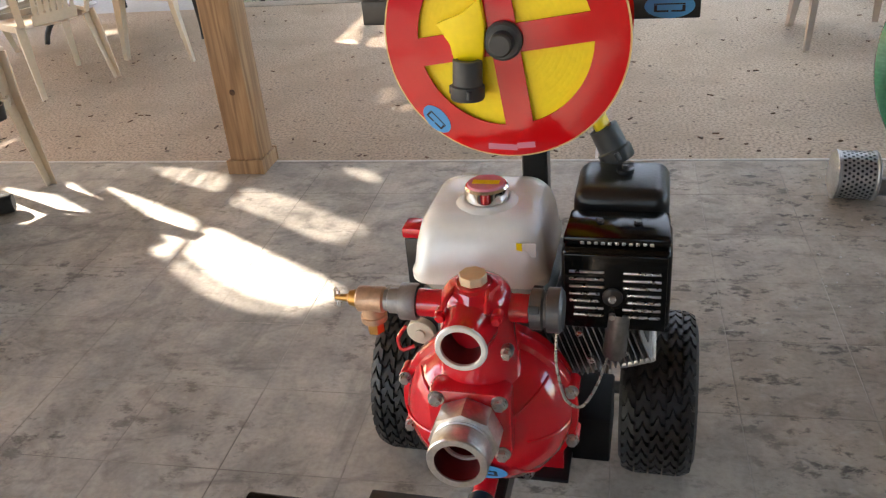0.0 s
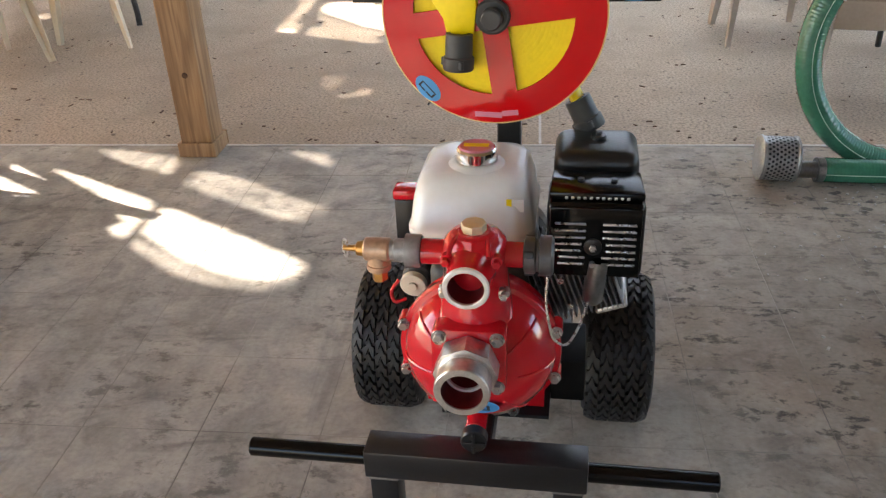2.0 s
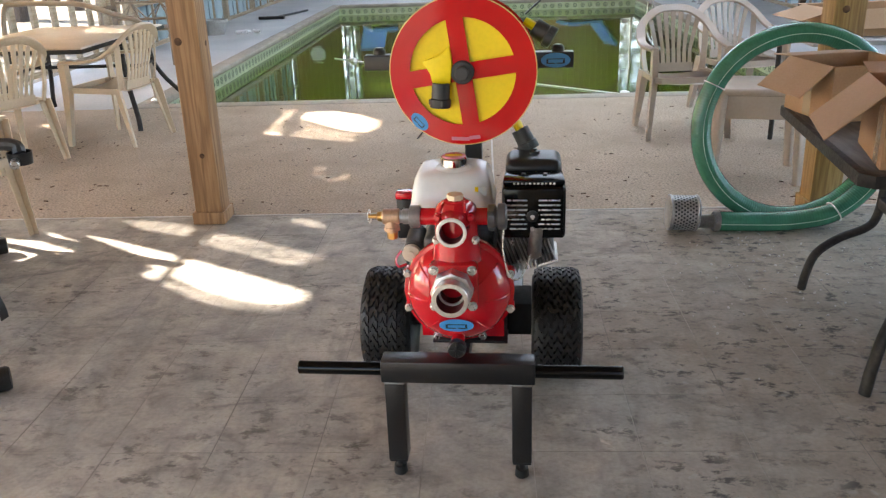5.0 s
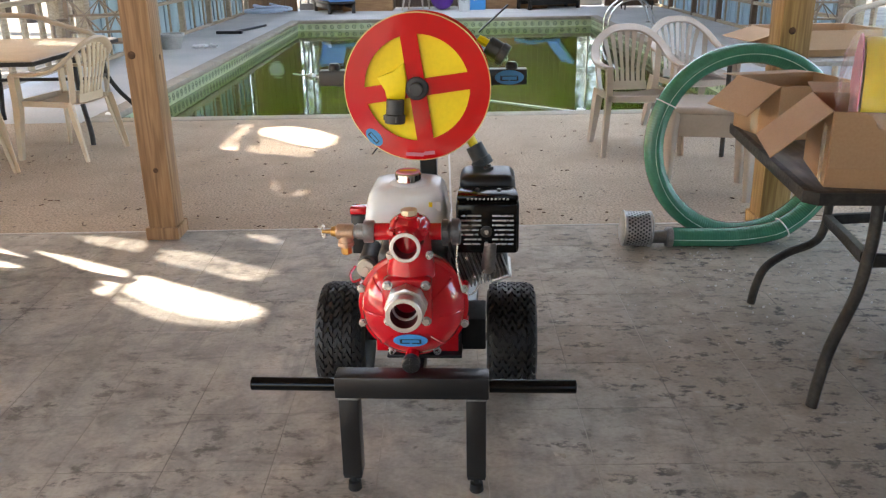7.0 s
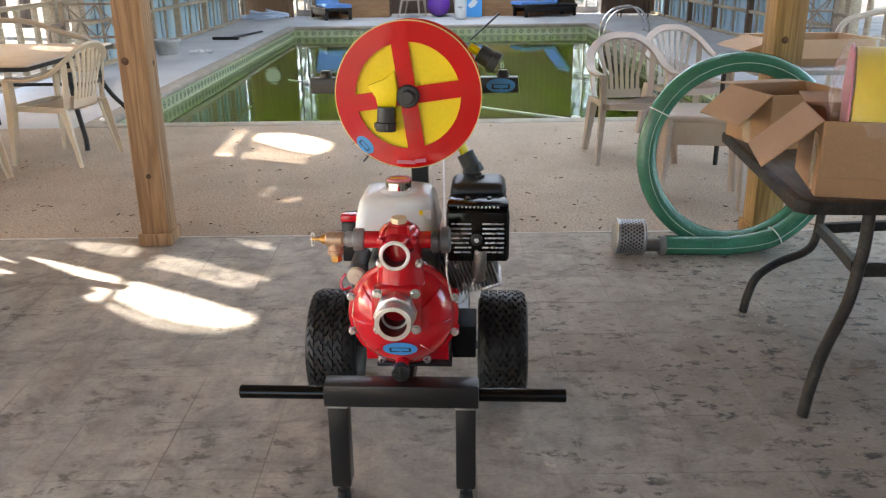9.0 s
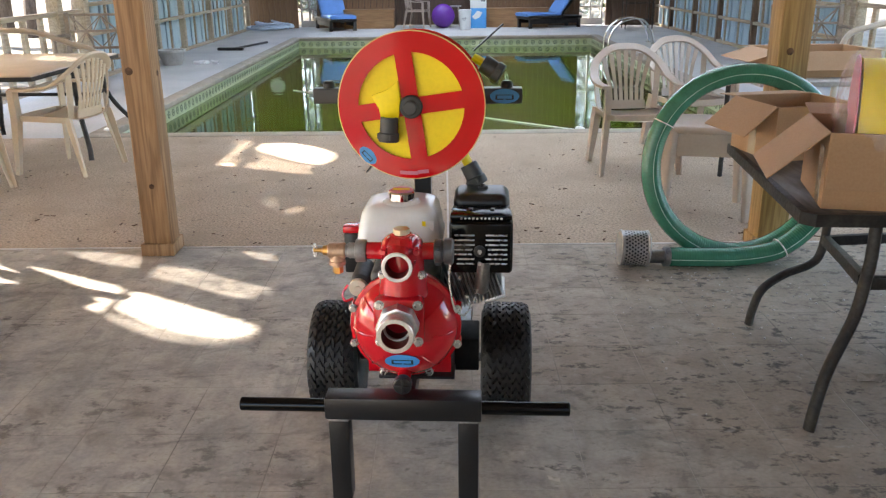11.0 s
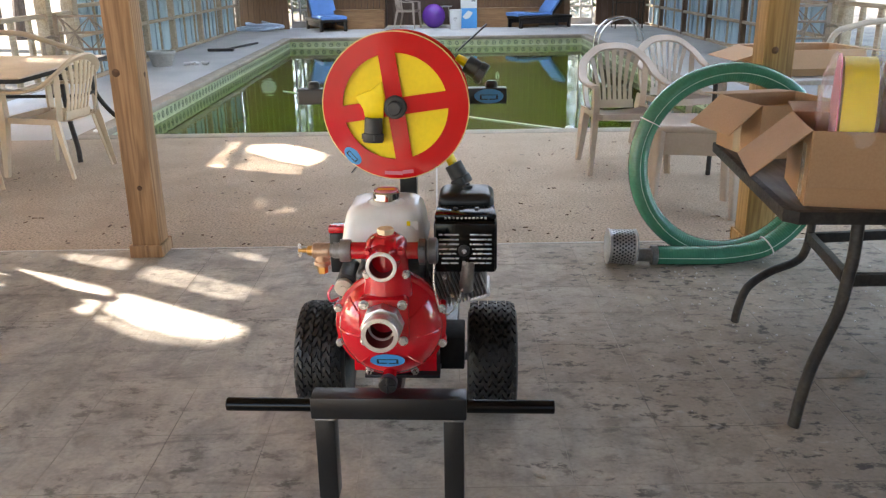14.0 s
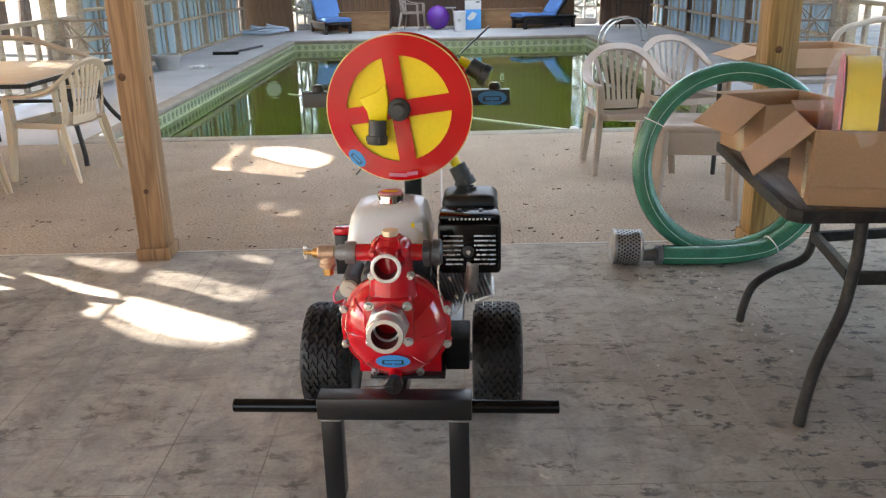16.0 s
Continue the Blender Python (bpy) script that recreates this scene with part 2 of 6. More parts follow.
M["red_disc"] = material("red_disc_paint", (0.62, 0.006, 0.009), 0.08, vary=0.08, scale=5, fine=8, coat=0.0, bump=0.25, spec=0.5)
M["edging"] = material("cream_edging", (0.80, 0.58, 0.22), 0.5, vary=0.1)
M["bench_metal"] = material("brown_bench", (0.27, 0.205, 0.15), 0.5, vary=0.2)
M["vac_hose"] = material("vacuum_hose", (0.50, 0.60, 0.74), 0.4, vary=0.15)
M["yellow"] = material("yellow_hose", (0.95, 0.72, 0.0), 0.45, vary=0.06, scale=6, fine=90, bump=0.15)
M["black"] = material("black_powder_coat", (0.017, 0.017, 0.018), 0.32, vary=0.2, scale=8, fine=160, bump=0.06)
M["black_gloss"] = material("black_gloss_paint", (0.004, 0.004, 0.004), 0.16, vary=0.1, coat=0.0, spec=0.25)
M["rubber"] = material("tyre_rubber", (0.017, 0.017, 0.017), 0.5, vary=0.25, scale=9, fine=90, bump=0.2)
M["plastic_grey"] = material("coupling_plastic", (0.045, 0.048, 0.05), 0.45, vary=0.15)
M["steel"] = material("bright_steel", (0.62, 0.61, 0.60), 0.28, 1.0, vary=0.15, scale=20, fine=120)
M["cast"] = material("cast_aluminium", (0.74, 0.73, 0.71), 0.34, 1.0, vary=0.18, scale=14, fine=150, bump=0.15)
M["iron"] = material("galvanised_iron", (0.30, 0.29, 0.28), 0.45, 0.9, vary=0.2, scale=20, fine=120)
M["strainer"] = material("strainer_steel", (0.50, 0.505, 0.51), 0.36, 0.8, vary=0.2, scale=18, fine=110)
M["coupling_grey"] = material("grey_iron_cap", (0.13, 0.13, 0.135), 0.42, 0.5, vary=0.2, scale=18, fine=110)
M["galvanised"] = material("dull_galvanised", (0.36, 0.355, 0.35), 0.42, 0.35, vary=0.2, scale=18, fine=110, bump=0.1)
M["fin"] = material("sooty_cast_fin", (0.34, 0.34, 0.345), 0.42, 0.75, vary=0.25, scale=20, fine=110)
M["matt_black"] = material("matt_black_plate", (0.006, 0.006, 0.006), 0.7, vary=0.2, spec=0.15)
M["dark_iron"] = material("dark_iron", (0.10, 0.10, 0.10), 0.5, 0.7, vary=0.25, scale=20)
M["brass"] = material("brass", (0.62, 0.36, 0.12), 0.32, 1.0, vary=0.15, scale=20, fine=90)
M["bronze"] = material("cast_bronze", (0.60, 0.40, 0.27), 0.45, 0.55, vary=0.2, scale=25, fine=120, bump=0.15)
M["tank"] = material("white_tank_plastic", (0.80, 0.82, 0.82), 0.25, vary=0.04, scale=7, second=(0.74, 0.76, 0.74), coat=0.3)
M["chrome"] = material("chrome", (0.80, 0.78, 0.76), 0.08, 1.0, vary=0.05)
M["white"] = material("white_plastic", (0.72, 0.72, 0.70), 0.4, vary=0.06)
M["blue"] = material("blue_label", (0.07, 0.33, 0.72), 0.3, vary=0.05)
M["pink"] = material("pink_label", (0.66, 0.22, 0.30), 0.35, vary=0.08)
M["ink"] = material("black_ink", (0.01, 0.012, 0.02), 0.4, vary=0.0)
M["chair"] = material("resin_chair_plastic", (0.62, 0.50, 0.36), 0.3, vary=0.08, scale=5, fine=60, second=(0.54, 0.44, 0.32))
M["chair_b"] = material("resin_chair_greyed", (0.41, 0.335, 0.28), 0.22, vary=0.08, scale=5, fine=60, second=(0.37, 0.30, 0.25))
M["hose"] = material("green_suction_hose", (0.05, 0.215, 0.13), 0.22, vary=0.15, scale=12, fine=80, coat=0.6)
M["hose_shine"] = material("hose_stripe", (0.42, 0.62, 0.50), 0.4, vary=0.1)
M["card"] = material("cardboard", (0.42, 0.255, 0.14), 0.8, vary=0.08, scale=4, fine=120, second=(0.37, 0.22, 0.12), bump=0.05)
M["card_in"] = material("cardboard_inside", (0.40, 0.25, 0.145), 0.85, vary=0.08, scale=4, fine=120)
M["film"] = film_material("plastic_film", (0.95, 0.95, 0.95), 0.12)
M["plug"] = material("pale_brass", (0.78, 0.66, 0.46), 0.4, 0.6, vary=0.08)
M["rim"] = material("machined_rim", (0.78, 0.76, 0.74), 0.35, 0.35, vary=0.08)
M["cream"] = material("cream_plastic", (0.66, 0.60, 0.48), 0.45, vary=0.08)
# enamel red darkened, so the colour carries the shade inside the nozzles
M["bore"] = material("shaded_bore", (0.16, 0.006, 0.008), 0.5, vary=0.2)
M["plaster"] = material("added_wall", (0.42, 0.36, 0.30), 0.85, vary=0.15, scale=1.5, fine=30, bump=0.3)
M["fill_sheet"] = panel_material("light_sheet", (0.80, 0.86, 0.92), 0.75)
M["tape"] = film_material("packing_tape", (0.75, 0.60, 0.40), 0.45)
M["table_metal"] = material("dark_table_frame", (0.018, 0.017, 0.017), 0.5, vary=0.4, scale=14, fine=70, bump=0.3, second=(0.045, 0.041, 0.037), spec=0.3)
M["table_slate"] = material("table_slate_top", (0.075, 0.066, 0.057), 0.55, vary=0.4, scale=7, fine=42, bump=0.4, second=(0.14, 0.118, 0.095), stretch=(1.0, 0.18, 1.0), stain=(0.03, 0.028, 0.026), stain_scale=9)
M["table_tan"] = material("tan_table_top", (0.60, 0.51, 0.40), 0.4, vary=0.12, scale=4, fine=50)
M["rail_metal"] = material("tan_tube_rail", (0.42, 0.36, 0.29), 0.35, vary=0.1, scale=8)
M["cushion"] = material("blue_cushion", (0.12, 0.27, 0.62), 0.85, vary=0.12, scale=6, fine=150, bump=0.2)
M["wicker"] = material("dark_wicker", (0.025, 0.02, 0.018), 0.6, vary=0.4, scale=30, fine=120, bump=0.5)
M["ball"] = material("purple_ball", (0.13, 0.03, 0.30), 0.25, vary=0.08)
M["grey_plastic"] = material("dark_grey_plastic", (0.06, 0.063, 0.066), 0.45, vary=0.15, scale=8, bump=0.08)
M["pot"] = material("grey_pot", (0.42, 0.41, 0.39), 0.7, vary=0.2)
M["glass"] = film_material("window_glass", (0.75, 0.85, 0.88), 0.25)
M["leaf_dead"] = material("dry_leaf", (0.66, 0.58, 0.47), 0.8, vary=0.3, scale=20)
M["debris"] = material("pale_debris", (0.62, 0.58, 0.52), 0.8, vary=0.2)
M["soil"] = material("leaf_litter_ground", (0.30, 0.24, 0.17), 0.95, vary=0.4, scale=1.5, fine=30, bump=0.6, second=(0.20, 0.16, 0.11))
M["foliage"] = material("foliage", (0.07, 0.11, 0.035), 0.7, vary=0.4, scale=2, fine=12, second=(0.11, 0.12, 0.03))
M["bark"] = material("bark", (0.16, 0.125, 0.10), 0.9, vary=0.4, scale=5, fine=30, bump=0.7, stretch=(3, 3, 0.6))
# sheet of the added sun mask on the left
M["blind"] = panel_material("sun_mask_sheet", (0.80, 0.66, 0.48), 0.6)


def water_material():
    m = bpy.data.materials.new("green_pool_water")
    m.use_nodes = True
    n, l = m.node_tree.nodes, m.node_tree.links
    b = n["Principled BSDF"]
    b.inputs["Roughness"].default_value, b.inputs["IOR"].default_value = 0.03, 1.33
    tc, nz, wv = n.new("ShaderNodeTexCoord"), n.new("ShaderNodeTexNoise"), n.new("ShaderNodeTexNoise")
    nz.inputs["Scale"].default_value, nz.inputs["Detail"].default_value = 0.5, 3.0
    wv.inputs["Scale"].default_value, wv.inputs["Detail"].default_value = 5.0, 2.0
    l.new(tc.outputs["Object"], nz.inputs["Vector"])
    l.new(tc.outputs["Object"], wv.inputs["Vector"])
    x = n.new("ShaderNodeMix")
    x.data_type = "RGBA"
    x.inputs["A"].default_value, x.inputs["B"].default_value = (0.066, 0.094, 0.004, 1), (0.040, 0.072, 0.005, 1)
    l.new(nz.outputs["Fac"], x.inputs["Factor"])
    l.new(x.outputs["Result"], b.inputs["Base Color"])
    bp = n.new("ShaderNodeBump")
    bp.inputs["Strength"].default_value, bp.inputs["Distance"].default_value = 0.12, 0.008
    l.new(wv.outputs["Fac"], bp.inputs["Height"])
    l.new(bp.outputs["Normal"], b.inputs["Normal"])
    return m


M["water"] = water_material()


# ---- mesh tools ----
def finish(bm, name, mat, sharp=0.6):
    me = bpy.data.meshes.new(name)
    bm.normal_update()
    for e in bm.edges:
        if len(e.link_faces) == 2 and e.calc_face_angle(0) > sharp:
            e.smooth = False
    for f in bm.faces:
        f.smooth = True
    bm.to_mesh(me)
    bm.free()
    me.materials.append(mat)
    return me


def part(name, bm, mat, parent=None, label="", m=None):
    """Links a bmesh as one mesh object, under a thing or part if one is given."""
    ob = new(name, finish(bm, name, mat))
    if parent:
        ob.parent = parent
    if m is not None:
        ob.matrix_basis = m
    if label:
        ob["label"] = label
    return ob


def thing(name, m, label, category, group="", kind=""):
    e = new(name)
    e.empty_display_size = 0.1
    e.matrix_basis = m
    return tagged(e, label, category, group, kind)


def box(x0, x1, y0, y1, z0, z1, bevel=0.0, seg=2):
    bm = bmesh.new()
    bmesh.ops.create_cube(bm, size=1)
    bmesh.ops.transform(bm, matrix=Matrix.LocRotScale(((x0 + x1) / 2, (y0 + y1) / 2, (z0 + z1) / 2), None, (abs(x1 - x0), abs(y1 - y0), abs(z1 - z0))), verts=bm.verts)
    if bevel:
        bmesh.ops.bevel(bm, geom=list(bm.edges), offset=bevel, segments=seg, affect="EDGES", profile=0.5)
    return bm


def frame_of(way):
    way = Vector(way).normalized()
    side = way.cross(Vector((0, 0, 1)))
    if side.length < 1e-3:
        side = Vector((1, 0, 0))
    side.normalize()
    return way, side, side.cross(way).normalized()


def lathe(profile, origin=(0, 0, 0), axis=(0, 0, 1), n=28):
    """Turns (radius, distance along the axis) pairs into a solid of revolution."""
    bm = bmesh.new()
    way, a, b = frame_of(axis)
    o, rings = Vector(origin), []
    for r, d in profile:
        if r < 1e-5:
            rings.append([bm.verts.new(o + way * d)])
        else:
            rings.append([bm.verts.new(o + way * d + (a * math.cos(2 * math.pi * k / n) + b * math.sin(2 * math.pi * k / n)) * r) for k in range(n)])
    for p, q in zip(rings, rings[1:]):
        for k in range(n):
            if len(p) == 1 and len(q) == 1:
                continue
            if len(p) == 1:
                bm.faces.new((p[0], q[(k + 1) % n], q[k]))
            elif len(q) == 1:
                bm.faces.new((p[k], p[(k + 1) % n], q[0]))
            else:
                bm.faces.new((p[k], p[(k + 1) % n], q[(k + 1) % n], q[k]))
    bmesh.ops.recalc_face_normals(bm, faces=bm.faces)
    return bm


def cyl(p, q, r, n=20, chamfer=0.15, r2=None):
    p, q = Vector(p), Vector(q)
    h = (q - p).length
    r2 = r if r2 is None else r2
    c, d = min(r, h / 2) * chamfer, min(r2, h / 2) * chamfer
    return lathe([(0, 0), (r - c, 0), (r, c), (r2, h - d), (r2 - d, h), (0, h)], p, q - p, n)


def tube_ring(p, q, ro, ri, n=28):
    """A pipe end with a bore."""
    p, q = Vector(p), Vector(q)
    h = (q - p).length
    return lathe([(ri, 0), (ro, 0), (ro, h - 0.002), (ro - 0.002, h), (ri + 0.001, h), (ri, h - 0.001), (ri, 0)], p, q - p, n)


def spline(pts, per=8, closed=False):
    pts = [Vector(p) for p in pts]
    n = len(pts)
    out = []
    last = n if closed else n - 1
    for i in range(last):
        p0 = pts[(i - 1) % n] if closed or i > 0 else pts[0] * 2 - pts[1]
        p1, p2 = pts[i], pts[(i + 1) % n]
        p3 = pts[(i + 2) % n] if closed or i + 2 < n else pts[-1] * 2 - pts[-2]
        for k in range(per):
            t = k / per
            out.append(0.5 * ((2 * p1) + (p2 - p0) * t + (2 * p0 - 5 * p1 + 4 * p2 - p3) * t * t + (3 * p1 - p0 - 3 * p2 + p3) * t ** 3))
    if not closed:
        out.append(pts[-1])
    return out


def sweep(pts, r, n=10, shape=None, closed=False, radii=None, into=None):
    """A bar along a line: round, or with a cross-section given as (across, up) pairs."""
    bm = into or bmesh.new()
    pts = [Vector(p) for p in pts]
    rings, up = [], None
    for i, p in enumerate(pts):
        a = pts[i - 1] if (i or closed) else p
        b = pts[(i + 1) % len(pts)] if (i + 1 < len(pts) or closed) else p
        way = (b - a).normalized()
        if up is None:
            _, side, up = frame_of(way)
        side = way.cross(up)
        if side.length < 1e-4:
            _, side, up = frame_of(way)
        side.normalize()
        up = side.cross(way).normalized()
        k = radii[i] if radii else 1.0
        sec = shape or [(r * math.cos(2 * math.pi * j / n), r * math.sin(2 * math.pi * j / n)) for j in range(n)]
        rings.append([bm.verts.new(p + side * (u * k) + up * (v * k)) for u, v in sec])
    m = len(rings[0])
    pairs = list(zip(rings, rings[1:])) + ([(rings[-1], rings[0])] if closed else [])
    for p, q in pairs:
        for j in range(m):
            bm.faces.new((p[j], p[(j + 1) % m], q[(j + 1) % m], q[j]))
    if not closed:
        bm.faces.new(rings[0][::-1])
        bm.faces.new(rings[-1])
    bmesh.ops.recalc_face_normals(bm, faces=bm.faces)
    return bm


def prism(outline, z0, z1, bevel=0.0, m=None):
    """An outline of (x, y) drawn up from z0 to z1."""
    bm = bmesh.new()
    lo = [bm.verts.new((x, y, z0)) for x, y in outline]
    hi = [bm.verts.new((x, y, z1)) for x, y in outline]
    bm.faces.new(lo[::-1])
    bm.faces.new(hi)
    for i in range(len(lo)):
        j = (i + 1) % len(lo)
        bm.faces.new((lo[i], lo[j], hi[j], hi[i]))
    bmesh.ops.recalc_face_normals(bm, faces=bm.faces)
    if bevel:
        bmesh.ops.bevel(bm, geom=list(bm.edges), offset=bevel, segments=2, affect="EDGES", profile=0.5)
    if m is not None:
        bmesh.ops.transform(bm, matrix=m, verts=bm.verts)
    return bm


def join(*bms):
    """Several shells of one part in one bmesh."""
    out = bmesh.new()
    for b in bms:
        me = bpy.data.meshes.new("tmp")
        b.to_mesh(me)
        b.free()
        out.from_mesh(me)
        bpy.data.meshes.remove(me)
    return out


def rounded(w, h, r, n=5):
    pts = []
    for cx, cy, a in ((w / 2 - r, h / 2 - r, 0), (-w / 2 + r, h / 2 - r, 90), (-w / 2 + r, -h / 2 + r, 180), (w / 2 - r, -h / 2 + r, 270)):
        for k in range(n + 1):
            t = radians(a + 90 * k / n)
            pts.append((cx + r * math.cos(t), cy + r * math.sin(t)))
    return pts


def structure(name, bm, mat, label, category="structure", m=None):
    return tagged(part(name, bm, mat, None, "", m), label, category, "", "structure")


# ---- the setting: ground, patio, pool, walls, roof ----
PX0, PX1, PY0, PY1 = -2.90, 3.14, 5.50, 15.92      # pool
WX0, WX1, WY0, WY1 = -4.5, 5.17, -4.6, 19.0        # roofed area
JOINT = 2.315                                       # where tiles meet aggregate
WATER = -0.20


def ring_sheet(x0, x1, y0, y1, X0, X1, Y0, Y1, z):
    """A flat sheet from an inner to an outer rectangle, in one mesh."""
    bm = bmesh.new()
    i = [bm.verts.new((x, y, z)) for x, y in ((x0, y0), (x1, y0), (x1, y1), (x0, y1))]
    o = [bm.verts.new((x, y, z)) for x, y in ((X0, Y0), (X1, Y0), (X1, Y1), (X0, Y1))]
    for k in range(4):
        bm.faces.new((o[k], o[(k + 1) % 4], i[(k + 1) % 4], i[k]))
    bmesh.ops.recalc_face_normals(bm, faces=bm.faces)
    return bm


structure("ground", ring_sheet(WX0 - 0.15, WX1 + 0.15, WY0, WY1 + 1.0, -500, 500, -500, 500, -0.06), M["soil"],
          "sunlit ground covered with dry leaf litter", "ground")
patio = structure("floor_patio", box(WX0 - 0.2, WX1 + 0.2, WY0 - 0.2, JOINT - 0.012, -0.12, -0.0009), M["joint"],
                  "grey-brown stamped concrete tile patio floor", "floor")
structure("floor_near_deck", box(WX0 - 0.2, WX1 + 0.2, JOINT + 0.004, PY0 - 0.16, -0.12, 0.0), M["aggregate"],
          "tan exposed-aggregate concrete pool deck", "floor")
structure("trim_joint_strip", box(WX0, WX1, JOINT - 0.011, JOINT + 0.003, -0.1, 0.002, 0.001), M["debris"],
          "pale joint strip between patio tiles and deck", "trim")
structure("trim_deck_joint", box(0.109, 0.121, JOINT + 0.01, PY0 - 0.18, -0.05, 0.0016), M["debris"], "pale control joint across the deck", "trim")
structure("floor_left_deck", box(WX0 - 0.2, PX0 - 0.16, PY0 - 0.16, WY1 + 0.6, -0.12, -0.001), M["deck"], "pale grey concrete deck along the pool", "floor")
structure("floor_right_deck", box(PX1 + 0.16, WX1 + 0.2, PY0 - 0.16, WY1 + 0.6, -0.12, -0.001), M["deck"], "pale grey concrete deck along the pool", "floor")
structure("floor_far_deck", box(PX0 - 0.16, PX1 + 0.16, PY1 + 0.16, WY1 + 0.6, -0.12, -0.001), M["deck"], "pale grey concrete deck before the plank wall", "floor")


def wall_ring(grow, thick, z0, z1, bevel=0.0):
    """A rectangular ring wall round the pool."""
    bms = []
    a, b = grow, grow + thick
    bms.append(box(PX0 - b, PX1 + b, PY0 - b, PY0 - a, z0, z1, bevel))
    bms.append(box(PX0 - b, PX1 + b, PY1 + a, PY1 + b, z0, z1, bevel))
    bms.append(box(PX0 - b, PX0 - a, PY0 - a + 0.001, PY1 + a - 0.001, z0, z1, bevel))
    bms.append(box(PX1 + a, PX1 + b, PY0 - a + 0.001, PY1 + a - 0.001, z0, z1, bevel))
    return join(*bms)


structure("pool_coping", wall_ring(-0.02, 0.175, -0.06, 0.006, 0.012), M["coping"], "weathered tan concrete pool coping", "coping")
structure("pool_basin", join(wall_ring(0.012, 0.12, -1.3, -0.062), box(PX0 - 0.1, PX1 + 0.1, PY0 - 0.1, PY1 + 0.1, -1.4, -1.3)), M["basin"],
          "algae-stained pool basin", "pool basin")
structure("pool_water", box(PX0 - 0.005, PX1 + 0.005, PY0 - 0.005, PY1 + 0.005, -1.2, WATER), M["water"], "still murky green pool water", "water")
band = structure("pool_tile_band", wall_ring(0.002, 0.009, -0.235, -0.061), M["band"], "yellow-green patterned waterline tile band", "tile band")


def band_marks():
    """Round motifs on the waterline tiles, far side and left side."""
    mesh = finish(join(lathe([(0.042, 0), (0.042, 0.002), (0.028, 0.002), (0.028, 0)], (0, 0, 0), (0, -1, 0), 12),
                       lathe([(0.013, 0), (0.013, 0.002), (0, 0.002)], (0, 0, 0), (0, -1, 0), 8)), "tile_motif", M["band_mark"])
    n = int((PX1 - PX0) / 0.153)
    for k in range(n):
        o = new("tile_motif", mesh)
        o.parent, o.matrix_basis = band, pose(PX0 + 0.09 + k * 0.153, PY1 + 0.0015, -0.128)
    n = int((PY1 - PY0) / 0.153)
    for k in range(n):
        for x, a in ((PX0 - 0.0015, 90), (PX1 + 0.0015, -90)):
            o = new("tile_motif", mesh)
            o.parent, o.matrix_basis = band, pose(x, PY0 + 0.09 + k * 0.153, -0.128, 0, 0, a)


band_marks()


def timber_post(name, x0, x1, y0, y1, h, mat, trim, label, knots=()):
    p = thing(name, pose((x0 + x1) / 2, (y0 + y1) / 2, 0), label, "post", "", "structure")
    w, d = (x1 - x0) / 2, (y1 - y0) / 2
    part("shaft", box(-w, w, -d, d, 0.004, h, 0.006), mat, p)
    if trim:
        for nm, b in (("base_trim", box(-w - 0.014, w + 0.014, -d - 0.014, -d - 0.001, 0.002, 0.065, 0.003)), ("base_trim", box(-w - 0.014, w + 0.014, d + 0.001, d + 0.014, 0.002, 0.065, 0.003)),
                      ("base_trim", box(w + 0.001, w + 0.014, -d, d, 0.002, 0.064, 0.003)), ("base_trim", box(-w - 0.014, -w - 0.001, -d, d, 0.002, 0.064, 0.003))):
            part(nm, b, mat, p)
    for kx, kz, r, face in knots:
        if face == "y":
            part("knot", lathe([(r, 0), (r * 0.8, 0.0015), (0, 0.002)], (kx, -d, kz), (0, -1, 0), 14), M["knot"], p)
        else:
            part("knot", lathe([(r, 0), (r * 0.8, 0.0015), (0, 0.002)], (face * w, kx, kz), (face, 0, 0), 14), M["knot"], p)
    return p


ROOF = 2.62
timber_post("post_1", -1.418, -1.282, 2.180, 2.325, ROOF, M["post"], True, "square sawn pine post with base trim, knots and grain",
            ((0.005, 0.36, 0.013, "y"), (-0.035, 0.92, 0.019, "y"), (0.02, 0.9, 0.014, 1)))
timber_post("post_2", 1.668, 1.815, 2.185, 2.332, ROOF, M["post_b"], True, "square golden pine post with base trim and a knot",
            ((-0.02, 0.98, 0.017, "y"), (0.01, 0.3, 0.01, "y")))
for k, (x, y) in enumerate(((-4.5, 2.25), (5.1, 2.25), (-4.5, -1.5), (5.1, -1.5))):
    timber_post("post_%d" % (k + 3), x - 0.07, x + 0.07, y - 0.07, y + 0.07, ROOF, M["post"], False, "square sawn pine roof post")

# unseen roof: boards shade the patio, openings over pool and deck admit light
structure("ceiling", join(box(WX0 - 0.3, WX1 + 0.5, -3.7, 2.4, ROOF + 0.2, ROOF + 0.26), box(WX0 - 0.3, 1.0, 2.401, 4.209, ROOF + 0.2, ROOF + 0.26),
                          box(WX0 - 0.3, -0.8, 4.21, 6.0, ROOF + 0.2, ROOF + 0.26), box(WX0 - 0.3, -2.6, 6.001, WY1 + 1, ROOF + 0.2, ROOF + 0.26), box(2.6, WX1 + 0.9, 4.21, WY1 + 1, ROOF + 0.2, ROOF + 0.26)),
          M["roof_wood"], "unseen board roof, cut to shade patio and pool sides", "ceiling")
